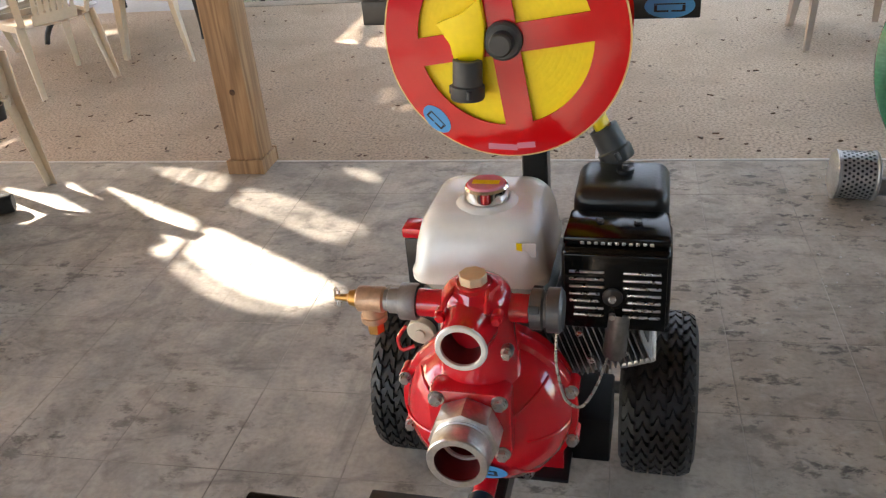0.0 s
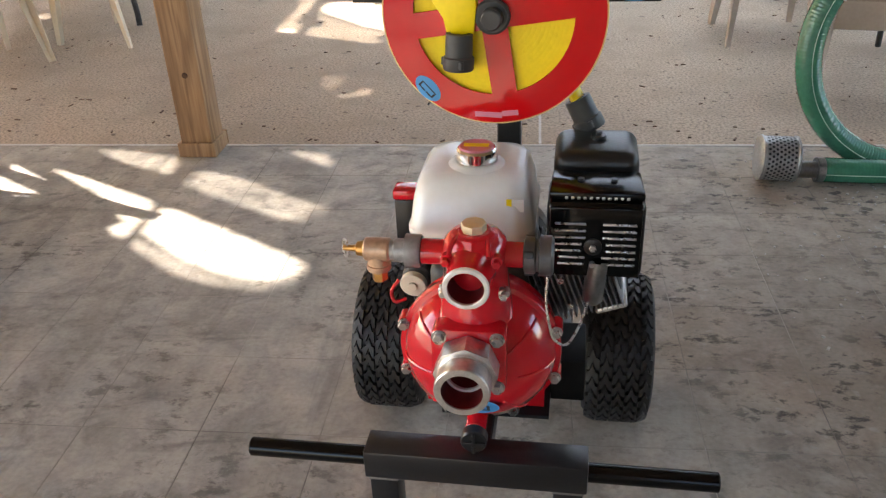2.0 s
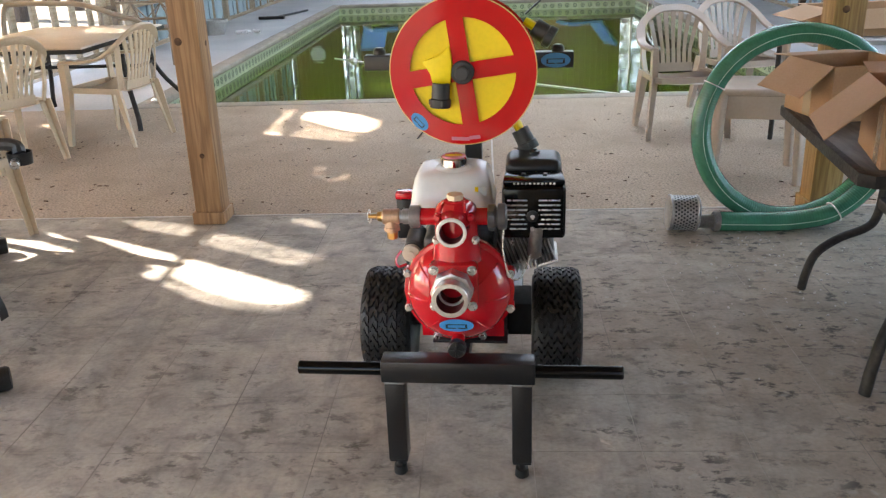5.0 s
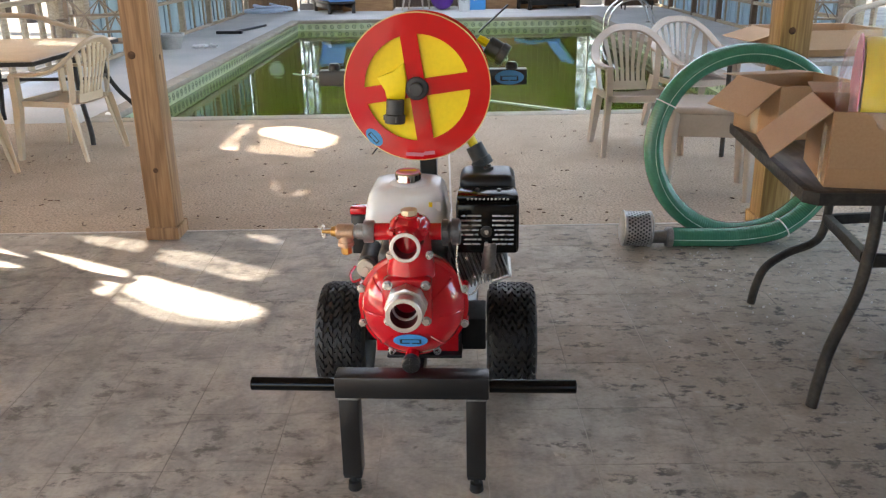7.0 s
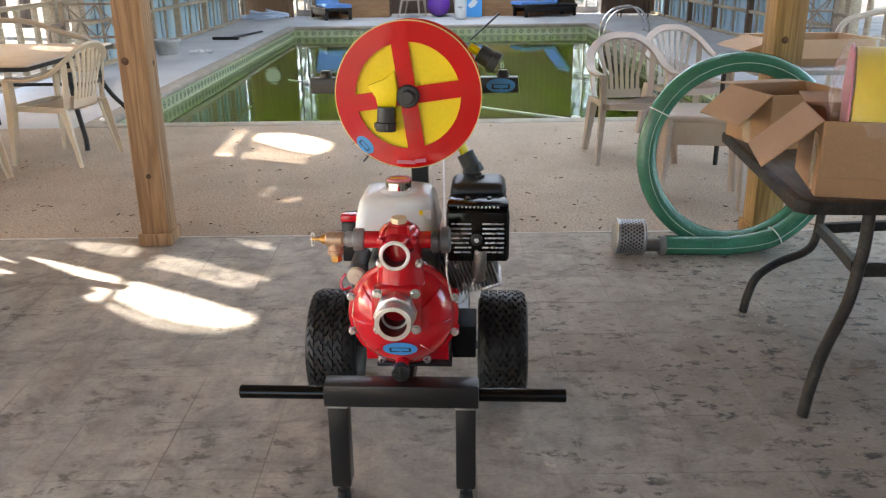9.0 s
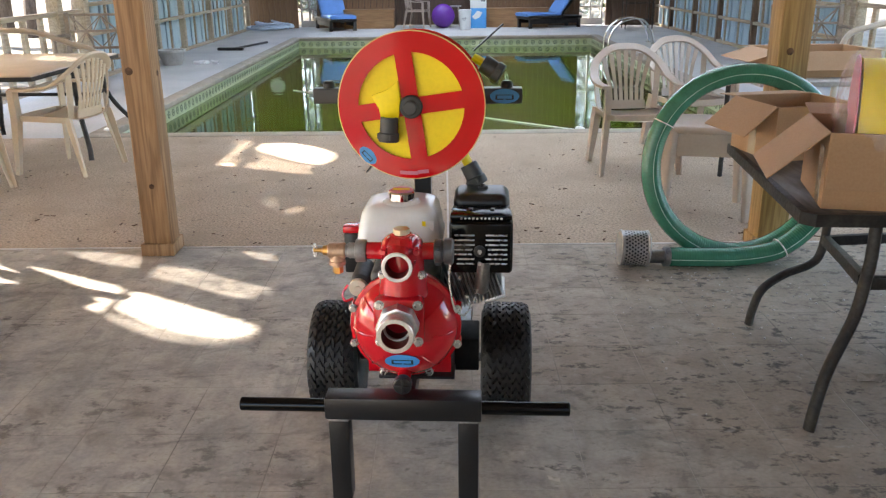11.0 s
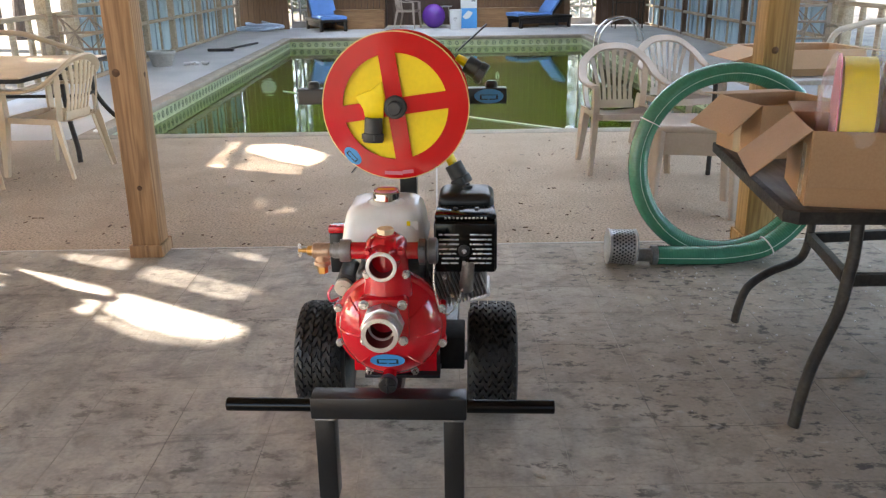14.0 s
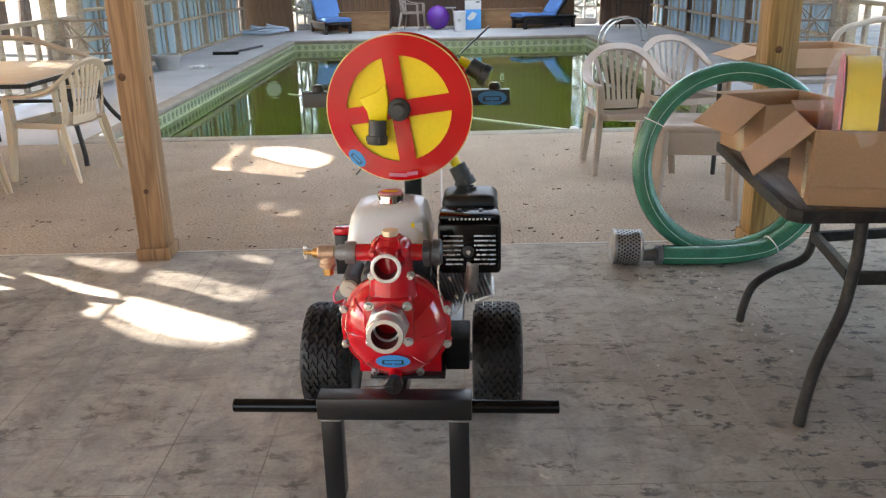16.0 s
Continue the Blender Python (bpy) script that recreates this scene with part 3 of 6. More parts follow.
# translucent sheet added out of view to brighten pool and deck
structure("unseen_light_sheet", join(box(-0.799, 2.599, 4.211, 6.0, ROOF + 0.215, ROOF + 0.225), box(-2.599, 2.599, 6.001, WY1 + 1, ROOF + 0.215, ROOF + 0.225), box(1.001, WX1 + 0.5, 2.402, 4.208, ROOF + 0.215, ROOF + 0.225)), M["fill_sheet"], "unseen milky sheet added overhead to brighten pool and deck", "ceiling")
# unseen wall added behind: cuts light and reflections, its openings give highlights
structure("wall_house", join(box(WX0 - 0.5, -2.6, -3.7, -3.55, 0, ROOF + 0.199), box(-0.9, 0.5, -3.7, -3.55, 0, ROOF + 0.199), box(1.2, WX1 + 0.5, -3.7, -3.55, 0, ROOF + 0.199),
                             box(-2.6, -0.9, -3.7, -3.55, 2.1, ROOF + 0.199), box(0.5, 1.2, -3.7, -3.55, 2.1, ROOF + 0.199), box(0.5, 1.2, -3.7, -3.55, 0, 1.2)), M["plaster"], "unseen tan wall added to limit light, with doorway and window openings", "wall")
# side wall added out of view to cut light on the near right floor
structure("wall_side", box(WX1 + 0.02, WX1 + 0.17, -3.549, -0.6, 0, ROOF + 0.199), M["plaster"], "unseen tan side wall added to darken the patio floor", "wall")
for k, y in enumerate((-1.5, 2.25)):
    structure("beam_%d" % (k + 1), box(WX0 - 0.5, WX1 + 0.5, y - 0.07, y + 0.07, ROOF + 0.001, ROOF + 0.199), M["roof_wood"], "heavy timber roof beam", "beam")

# side walls of the pool house: posts, rails and bowed translucent strips
strip_mesh = finish(sweep([(0, 0, 0.03), (0, 0, 0.10), (0, 0, 1.2), (0, 0, 2.8)], 0, shape=[(0.186 * math.cos(radians(a)), 0.05 * math.sin(radians(a)) - 0.02) for a in range(0, 181, 20)] +
                    [(0.180 * math.cos(radians(a)), 0.045 * math.sin(radians(a)) - 0.02) for a in range(180, -1, -20)], radii=[0.72, 1, 1, 1]), "translucent_strip", M["panel"])


def side_wall(name, x, ys, inward, post_mat, label):
    w = thing(name, pose(x, 0, 0), label, "wall", "", "structure")
    for y in ys:
        part("wall_post", box(-0.045, 0.045, y - 0.05, y + 0.05, 0, ROOF + 0.195, 0.004), post_mat, w)
    rails = ((0.0, 0.05), (0.56, 0.61), (0.93, 0.98), (1.6, 1.65), (2.3, 2.38)) if inward > 0 else ((0.0, 0.05), (0.42, 0.47), (0.83, 0.88), (1.6, 1.65), (2.3, 2.38))
    for y0, y1 in zip(ys, ys[1:]):
        for z0, z1 in rails:
            part("rail", box(-0.03 + inward * 0.01, 0.03 + inward * 0.01, y0 + 0.051, y1 - 0.051, z0, z1, 0.003), M["rail_wood"], w)
        n = max(1, math.ceil((y1 - y0 - 0.1) / 0.36))
        for k in range(n):
            o = new("translucent_strip", strip_mesh)
            if k and k % 2 == 0:
                part("batten", box(-0.016, 0.016, y0 + 0.05 + k * (y1 - y0 - 0.1) / n - 0.012, y0 + 0.05 + k * (y1 - y0 - 0.1) / n + 0.012, 0.051, 2.299), M["rail_wood"], w)
            o.parent = w
            o.matrix_basis = pose(-inward * 0.085, y0 + 0.05 + (k + 0.5) * (y1 - y0 - 0.1) / n, 0, 0, 0, -90 if inward > 0 else 90)
    return w


side_wall("wall_left", WX0, (9.3, 10.65, 12.0, 13.4, 15.2, 16.8, 18.5), 1, M["rail_wood"], "timber-framed wall of weathered translucent sheeting")
side_wall("wall_right", WX1, (9.2, 10.7, 12.33, 14.14, 15.74, 17.55, 18.9), -1, M["rail_dark"], "dark timber-framed wall of translucent sheeting")


def railing(name, x, ys, label, mat):
    w = thing(name, pose(x, 0, 0), label, "railing", "", "structure")
    for y in ys:
        part("rail_post", box(-0.07, 0.07, y - 0.07, y + 0.07, 0, ROOF + 0.195, 0.005), mat, w)
    for y0, y1 in zip(ys, ys[1:]):
        part("top_rail", box(-0.05, 0.05, y0 + 0.071, y1 - 0.071, 0.86, 0.91, 0.004), M["rail_wood"], w)
        part("bottom_rail", box(-0.03, 0.03, y0 + 0.071, y1 - 0.071, 0.10, 0.16, 0.004), M["rail_wood"], w)
        n = round((y1 - y0) / 0.42)
        for k in range(1, n):
            y = y0 + (y1 - y0) * k / n
            part("baluster", box(-0.02, 0.02, y - 0.045, y + 0.045, 0.161, 0.859, 0.003), M["rail_wood"], w)
    return w


railing("railing_left", WX0, (2.6, 5.5, 8.45, 9.2), "weathered timber porch railing with wide balusters", M["rail_wood"])
railing("railing_right", WX1, (2.6, 5.8, 8.8, 9.1), "weathered timber porch railing with wide balusters", M["rail_wood"])


# far plank wall with a dark recess and two windows
far = thing("wall_far", pose(0, WY1, 0), "brown vertical plank wall, recess shade painted into darker planks", "wall", "", "structure")


def planks(x0, x1, y, w, mat, z1=ROOF + 0.19):
    mesh = finish(box(-w / 2 + 0.004, w / 2 - 0.004, 0, 0.03, 0.0, z1, 0.004, 1), "plank", mat)
    n = round((x1 - x0) / w)
    for k in range(n):
        o = new("plank", mesh)
        o.parent, o.matrix_basis = far, pose(x0 + (k + 0.5) * (x1 - x0) / n, y + random.uniform(-0.003, 0.003), 0)


planks(-2.95, -1.07, 0.0, 0.14, M["plank"])
planks(0.75, 3.35, 0.0, 0.14, M["plank"])
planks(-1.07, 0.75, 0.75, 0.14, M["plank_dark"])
planks(-4.6, -3.38, -0.12, 0.14, M["plank"])
planks(3.95, 5.2, -0.12, 0.14, M["plank_dark"])
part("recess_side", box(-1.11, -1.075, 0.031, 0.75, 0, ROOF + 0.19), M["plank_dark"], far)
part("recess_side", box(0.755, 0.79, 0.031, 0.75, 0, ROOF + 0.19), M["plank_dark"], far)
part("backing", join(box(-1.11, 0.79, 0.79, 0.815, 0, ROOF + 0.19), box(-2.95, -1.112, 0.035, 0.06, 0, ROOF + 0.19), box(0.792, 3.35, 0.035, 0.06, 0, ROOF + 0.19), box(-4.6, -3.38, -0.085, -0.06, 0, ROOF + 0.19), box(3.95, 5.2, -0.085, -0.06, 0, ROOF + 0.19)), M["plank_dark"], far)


def window(name, x0, x1):
    w = thing(name, pose((x0 + x1) / 2, WY1 + 0.3, 0), "narrow wooden window with clear panes looking on trees", "window", "", "structure")
    h = (x1 - x0) / 2
    for a, b in ((-h, -h + 0.04), (h - 0.04, h), (-0.02, 0.02)):
        part("window_frame", box(a, b, -0.03, 0.03, 0.15, 2.2, 0.003), M["pot"], w)
    for z in (0.0, 0.4, 1.15, 2.2):
        part("window_bar", box(-h, h, -0.025, 0.025, z, z + (0.15 if z == 0 else 0.04), 0.003), M["pot"], w)
    for a, b in ((-h + 0.04, -0.02), (0.02, h - 0.04)):
        pane = part("pane", box(a, b, -0.003, 0.003, 0.15, 2.2), M["glass"], w)
        pane.visible_shadow = False
    part("head", box(-h, h, -0.03, 0.03, 2.24, ROOF + 0.19), M["plank"], w)
    return w


window("window_1", -3.38, -2.95)
window("window_2", 3.35, 3.95)
for k, (x, z) in enumerate(((-1.55, 0.80), (1.62, 0.80))):
    o = thing("wall_socket", pose(x, WY1 - 0.003, z), "small white outlet plate with a dark cover on plank wall", "outlet", "outlets on the plank wall")
    part("plate", box(-0.045, 0.045, -0.012, 0, -0.07, 0.07, 0.003), M["white"], o)
    part("cover", box(-0.018, 0.018, -0.018, -0.0125, -0.03, 0.03, 0.002), M["ink"], o)


# added sun mask under the left eave: its gaps shape the sun patches
TAN = math.tan(radians(SUN_EL))
MASK_X = WX0 - 0.12


def up_sun(x, y):
    """Where the sun ray to a point of the floor crosses the mask: along the wall, and up."""
    s = (x - MASK_X) / SUN_DIR.x
    return (y - SUN_DIR.y * s, s * TAN)


PATIO_GAPS = (
    [(-1.317, 1.676), (-1.271, 1.674), (-1.046, 1.532), (-0.737, 1.338), (-0.689, 1.29), (-0.69, 1.23), (-0.72, 1.18), (-0.83, 1.178), (-0.95, 1.22), (-1.095, 1.312), (-1.272, 1.448), (-1.312, 1.50), (-1.326, 1.602)],
    [(-1.974, 2.055), (-1.84, 1.993), (-1.665, 1.90), (-1.395, 1.748), (-1.362, 1.69), (-1.362, 1.52), (-1.37, 1.44), (-1.443, 1.504), (-1.406, 1.566), (-1.60, 1.779), (-1.819, 1.945)],
    [(-2.16, 2.10), (-2.04, 2.01), (-1.795, 1.84), (-1.81, 1.818), (-1.962, 1.90), (-2.12, 2.01)],
    [(-2.42, 2.03), (-2.13, 1.955), (-1.89, 1.805), (-1.91, 1.76), (-2.11, 1.695), (-2.36, 1.78)])
DECK_GAPS = (
    [(-1.392, 5.018), (-1.159, 5.024), (-0.923, 4.847), (-0.744, 4.577), (-0.747, 4.357), (-0.83, 4.193), (-1.041, 4.339), (-1.373, 4.705), (-1.419, 4.838)],
    [(-3.10, 2.72), (-2.95, 2.71), (-2.75, 2.58), (-2.79, 2.48), (-2.94, 2.55)],
    [(-2.9, 3.4), (-2.9, 3.1), (-2.5, 2.95), (-2.5, 3.25)],
    [(-1.60, 4.20), (-1.50, 4.30), (-1.45, 4.22), (-1.44, 4.13)],
    [(-3.6, 4.9), (-3.5, 4.6), (-3.0, 4.45), (-3.1, 4.8)])
PATIO_THIN = (
    [(-1.843, 2.254), (-1.743, 2.258), (-1.456, 2.183), (-1.405, 2.06), (-1.42, 2.0), (-1.598, 2.07), (-1.747, 2.162)],
    [(-1.318, 2.025), (-1.22, 2.021), (-1.027, 1.917), (-0.866, 1.805), (-0.704, 1.712), (-0.715, 1.643), (-0.765, 1.585), (-0.843, 1.602), (-1.027, 1.726), (-1.298, 1.883), (-1.325, 1.923), (-1.264, 1.943)],
    [(-1.327, 1.50), (-1.28, 1.424), (-1.091, 1.30), (-0.947, 1.20), (-0.826, 1.166), (-0.716, 1.167), (-0.682, 1.296), (-0.663, 1.229), (-0.70, 1.145), (-0.771, 1.122), (-0.927, 1.133), (-1.109, 1.219), (-1.323, 1.396)],
    [(-0.961, 2.265), (-0.803, 2.204), (-0.76, 2.133), (-0.789, 2.066), (-0.86, 2.137)])
DECK_THIN = (
    [(-1.418, 4.751), (-1.355, 4.62), (-1.031, 4.281), (-0.809, 4.137), (-0.911, 4.055), (-0.834, 3.946), (-1.08, 3.878), (-1.348, 4.048), (-1.364, 4.266), (-1.307, 4.396)],
    [(-1.652, 5.131), (-1.513, 5.144), (-1.49, 4.671), (-1.467, 4.349), (-1.435, 4.125), (-1.595, 4.189), (-1.707, 4.072), (-1.746, 4.109), (-1.657, 4.267), (-1.623, 4.378), (-1.655, 4.725)],
    [(-2.173, 4.805), (-1.966, 4.747), (-1.748, 4.606), (-1.714, 4.729), (-1.732, 4.996), (-1.676, 4.5), (-1.694, 4.326), (-1.78, 4.257), (-1.885, 4.19), (-1.99, 4.234)],
    [(-0.902, 2.951), (-0.814, 3.019), (-0.764, 3.091), (-0.767, 3.221), (-0.748, 3.141), (-0.745, 3.015), (-0.786, 2.956), (-0.849, 2.936)])
# narrow parallel slots cut in the mask for thin sun stripes
SLOTS = [[(-1.05 + 0.018 * k, 3.30 - 0.067 * k), (-0.912, 3.235 - 0.06 * k), (-0.912, 3.21 - 0.06 * k), (-1.04 + 0.018 * k, 3.275 - 0.067 * k)] for k in range(4)]
FULL = [[up_sun(*q) for q in poly] for poly in PATIO_GAPS + DECK_GAPS]
FAINT = [[up_sun(*q) for q in poly] for poly in PATIO_THIN + DECK_THIN + tuple(SLOTS)]


def crossings(poly, z):
    out = []
    for i in range(len(poly)):
        (y1, z1), (y2, z2) = poly[i], poly[i - 1]
        if (z1 > z) != (z2 > z):
            out.append((y2 - y1) * (z - z1) / (z2 - z1) + y1)
    out.sort()
    return list(zip(out[::2], out[1::2]))


# builds the added mask row by row, leaving the sun gaps open
def blind():
    y0, y1, z0, z1, step = 0.6, 9.0, 0.92, ROOF + 0.19, 0.012
    bm = bmesh.new()
    for j in range(int((z1 - z0) / step)):
        z = z0 + (j + 0.5) * step
        holes = [h for g in FULL for h in crossings(g, z)]
        if j % 5 in (0, 2):
            holes += [h for g in FAINT for h in crossings(g, z)]
        if z < 1.14:
            holes.append((6.2, y1))
        holes.sort()
        a = y0
        for lo, hi in holes + [(y1, y1)]:
            if lo > a + 0.002:
                for o in (-0.003, 0.003):
                    v = [bm.verts.new((MASK_X + o, yy, zz)) for yy, zz in ((a, z - step / 2), (lo, z - step / 2), (lo, z + step / 2), (a, z + step / 2))]
                    bm.faces.new(v if o > 0 else v[::-1])
            a = max(a, hi)
    return bm


structure("blind_left", blind(), M["blind"], "added sheet under the eave, cut to shape the sun patches", "blind")


# ---- the pump cart ----
cart = thing("pump_cart", pose(-0.008, 0.06, 0, 0, 0, -3.0), "red engine-driven fire pump on black two-wheeled cart with hose reel", "pump cart")


def tube(p, q, w, h=None, bevel=0.003):
    """A square steel tube between two points."""
    h = h or w
    a, b = w / 2, h / 2
    c = bevel
    sec = [(-a + c, -b), (a - c, -b), (a, -b + c), (a, b - c), (a - c, b), (-a + c, b), (-a, b - c), (-a, -b + c)]
    return sweep([p, q], 0, shape=sec)


# frame
part("handle_beam", box(-0.197, 0.197, -0.031, 0.031, 0.293, 0.353, 0.004), M["black"], cart)
for s in (-1, 1):
    g = part("handle", tube_ring((s * 0.1975, 0.0, 0.318), (s * 0.418, 0.0, 0.318), 0.0175, 0.013, 20), M["black_gloss"], cart)
    part("end_plug", lathe([(0.0125, 0), (0.0125, 0.004), (0, 0.004)], (s * 0.405, 0, 0.318), (s, 0, 0), 16), M["black"], g)
    lg = part("stand_leg", box(s * 0.164 - 0.026, s * 0.164 + 0.026, -0.026, 0.026, 0.055, 0.2925, 0.004), M["black"], cart)
    part("weld_bead", box(s * 0.164 - 0.028, s * 0.164 + 0.028, -0.028, 0.028, 0.286, 0.2928, 0.003), M["iron"], lg)
    part("leg_plate", box(s * 0.164 - 0.024, s * 0.164 + 0.024, -0.024, 0.024, 0.049, 0.0548, 0.002), M["black"], lg)
    part("rubber_foot", lathe([(0.009, 0.05), (0.009, 0.028), (0.017, 0.026), (0.019, 0.004), (0.017, 0.001), (0, 0.001)], (s * 0.164, 0, 0), (0, 0, 1), 18), M["rubber"], lg)
part("tongue", tube((0.0, 0.032, 0.318), (0.0, 0.70, 0.318), 0.05, 0.05), M["black"], cart)
part("deck_plate", box(-0.075, 0.125, 0.10, 0.62, 0.3435, 0.352, 0.002), M["black"], cart)
for s in (-1, 1):
    part("side_rail", tube((s * 0.14, 0.42, 0.318), (s * 0.14, 0.66, 0.318), 0.045), M["black"], cart)
part("rear_rail", tube((-0.16, 0.685, 0.318), (0.16, 0.685, 0.318), 0.045), M["black"], cart)
part("axle", cyl((-0.20, 0.575, 0.179), (0.20, 0.575, 0.179), 0.014), M["dark_iron"], cart)
for s in (-1, 1):
    part("axle_bracket", box(s * 0.14 - 0.02, s * 0.14 + 0.02, 0.545, 0.605, 0.165, 0.295, 0.003), M["black"], cart)
part("battery_box", box(0.122, 0.188, 0.17, 0.30, 0.335, 0.428, 0.004), M["matt_black"], cart, "matt black box bracket")


# wheels with lugged tyres
def tyre_meshes():
    R, W = 0.179, 0.157
    h = W / 2
    prof = [(0.085, -h * 0.62), (0.10, -h * 0.86), (0.125, -h), (0.148, -h * 0.985), (0.162, -h * 0.86), (0.167, -h * 0.6), (0.1685, 0)]
    prof = prof + [(r, -d) for r, d in prof[-2::-1]] + [(0.085, -h * 0.62)]
    carcass = finish(lathe(prof, (0, 0, 0), (1, 0, 0), 48), "tyre", M["rubber"])
    bm = bmesh.new()
    n = 33
    for k in range(n):
        t0 = 2 * math.pi * k / n
        for row in range(-2, 3):
            u0 = row * 0.0292
            shift = (0.5 if row % 2 else 0.0) * 2 * math.pi / n
            w, v = 0.0126, 2 * math.pi / n * 0.335
            bend = 2 * math.pi / n * 0.30
            cols = []
            for du, dt in ((-w, bend), (-w * 0.55, bend * 0.8), (0, -bend), (w * 0.55, bend * 0.8), (w, bend)):
                u = u0 + du
                edge = abs(u) / h
                ro = R if edge < 0.55 else R - 0.012 * ((edge - 0.55) / 0.4) ** 1.6
                for rr, grow in ((ro - 0.012, 1.06), (ro, 1.0)):
                    for sgn in (-1, 1):
                        a = t0 + shift + dt + sgn * v * grow
                        cols.append(bm.verts.new((u, rr * math.cos(a), rr * math.sin(a))))
            for j in (0, 4, 8, 12):
                a0, a1, b0, b1 = cols[j:j + 4]
                c0, c1, d0, d1 = cols[j + 4:j + 8]
                bm.faces.new((b0, b1, d1, d0))
                bm.faces.new((a0, b0, d0, c0))
                bm.faces.new((b1, a1, c1, d1))
            bm.faces.new((cols[0], cols[1], cols[3], cols[2]))
            bm.faces.new((cols[16], cols[18], cols[19], cols[17]))
    bmesh.ops.recalc_face_normals(bm, faces=bm.faces)
    return carcass, finish(bm, "tread", M["rubber"], 0.4)


tyre_me, tread_me = tyre_meshes()
for s in (-1, 1):
    wh = part("wheel", lathe([(0.012, -0.05), (0.03, -0.05), (0.03, -0.02), (0.075, -0.012), (0.088, -0.05), (0.09, -0.05), (0.09, 0.05), (0.088, 0.05),
                              (0.075, 0.012), (0.03, 0.02), (0.03, 0.05), (0.012, 0.05)], (0, 0, 0), (1, 0, 0), 32), M["white"], cart, "white steel wheel rim", pose(s * 0.2685, 0.575, 0.179, 13 * s, 0, 0))
    ty = new("tyre", tyre_me)
    ty.parent = wh
    ty["label"] = "black pneumatic turf tyre"
    tr = new("tread", tread_me)
    tr.parent = wh
    part("hub_nut", cyl((s * 0.051, 0, 0), (s * 0.066, 0, 0), 0.012, 6), M["steel"], wh)

# pump body
PZ = 0.50
bowl = part("volute", lathe([(0.030, 0.015), (0.055, 0.014), (0.075, 0.022), (0.100, 0.036), (0.120, 0.056), (0.131, 0.078), (0.1335, 0.092), (0.142, 0.094), (0.1435, 0.097),
                             (0.1435, 0.116), (0.142, 0.119), (0.134, 0.121), (0.134, 0.15), (0.125, 0.162), (0, 0.165)], (0, 0, PZ), (0, 1, 0), 56), M["red"], cart, "glossy red cast pump housing")
for a in (20, 90, 160, 200, 245, 295, 340):
    c, s = math.cos(radians(a)), math.sin(radians(a))
    p = (0.142 * c, 0, PZ + 0.142 * s)
    part("bolt_lug", cyl((p[0], 0.090, p[2]), (p[0], 0.124, p[2]), 0.0115, 14), M["red"], bowl)
    part("bolt", join(cyl((p[0], 0.079, p[2]), (p[0], 0.0898, p[2]), 0.0085, 6), cyl((p[0], 0.088, p[2]), (p[0], 0.0905, p[2]), 0.011, 14)), M["steel"], bowl)
for a in (0, 40, 140, 180, 228, 312):
    c, s = math.cos(radians(a)), math.sin(radians(a))
    part("rib", sweep(spline([(r * c, y, PZ + r * s) for r, y in ((0.073, 0.020), (0.098, 0.0335), (0.119, 0.054), (0.131, 0.077))], 4), 0.0022, 6), M["red"], bowl)
pl = part("suction_plate", prism(rounded(0.122, 0.122, 0.014), -0.026, 0.014, 0.003, pose(-0.005, 0, 0.552) @ pose(0, 0, 0, 90)), M["red"], cart)
for x, z in ((-0.052, 0.600), (0.042, 0.600), (-0.052, 0.505), (0.042, 0.505)):
    part("bolt", join(cyl((x, -0.0255, z), (x, -0.0142, z), 0.0095, 6), cyl((x, -0.0165, z), (x, -0.0141, z), 0.0125, 16)), M["steel"], pl)
noz = part("suction_nozzle", lathe([(0.033, -0.1), (0.043, -0.1), (0.0445, -0.098), (0.0445, -0.07), (0.043, -0.067), (0.043, -0.060)], (-0.005, 0, 0.557), (0, 1, 0), 40), M["cast"], cart, "bright cast aluminium threaded suction nozzle")
part("hex_collar", lathe([(0.0435, -0.060), (0.052, -0.058), (0.052, -0.022), (0.0485, -0.0145), (0.033, -0.0145)], (-0.005, 0, 0.557), (0, 1, 0), 8), M["cast"], noz)
part("bore", lathe([(0.0332, -0.097), (0.0332, -0.03), (0.029, -0.01), (0.029, 0.08), (0, 0.08)], (-0.005, 0, 0.557), (0, 1, 0), 32), M["bore"], noz, "bore with its shade painted in dark red")
part("seal_ring", tube_ring((-0.005, -0.052, 0.557), (-0.005, -0.058, 0.557), 0.0331, 0.0275, 32), M["rim"], noz, "bright inner sealing ring")
part("thread", join(*[lathe([(0.0432, y), (0.0452, y + 0.0015), (0.0432, y + 0.003)], (-0.005, 0, 0.557), (0, 1, 0), 40) for y in (-0.066, -0.061)]), M["cast"], noz)

tow = part("discharge_head", lathe([(0.062, 0.600), (0.059, 0.63), (0.056, 0.650), (0.054, 0.675), (0.054, 0.712), (0.053, 0.727), (0.049, 0.740), (0.040, 0.749), (0.027, 0.753), (0, 0.754)], (0, 0.066, 0), (0, 0, 1), 36), M["red"], cart, "glossy red cast discharge head")
part("discharge_nozzle", lathe([(0.043, 0.05), (0.041, 0.02), (0.036, 0.0), (0.036, -0.026)], (-0.004, 0, 0.702), (0, 1, 0), 36), M["red"], tow)
part("nozzle_rim", tube_ring((-0.004, -0.0262, 0.702), (-0.004, -0.031, 0.702), 0.0372, 0.0285, 36), M["rim"], tow, "bright machined rim")
part("nozzle_bore", lathe([(0.0287, -0.0295), (0.0287, 0.075), (0, 0.075)], (-0.004, 0, 0.702), (0, 1, 0), 30), M["bore"], tow, "bore with its shade painted in dark red")
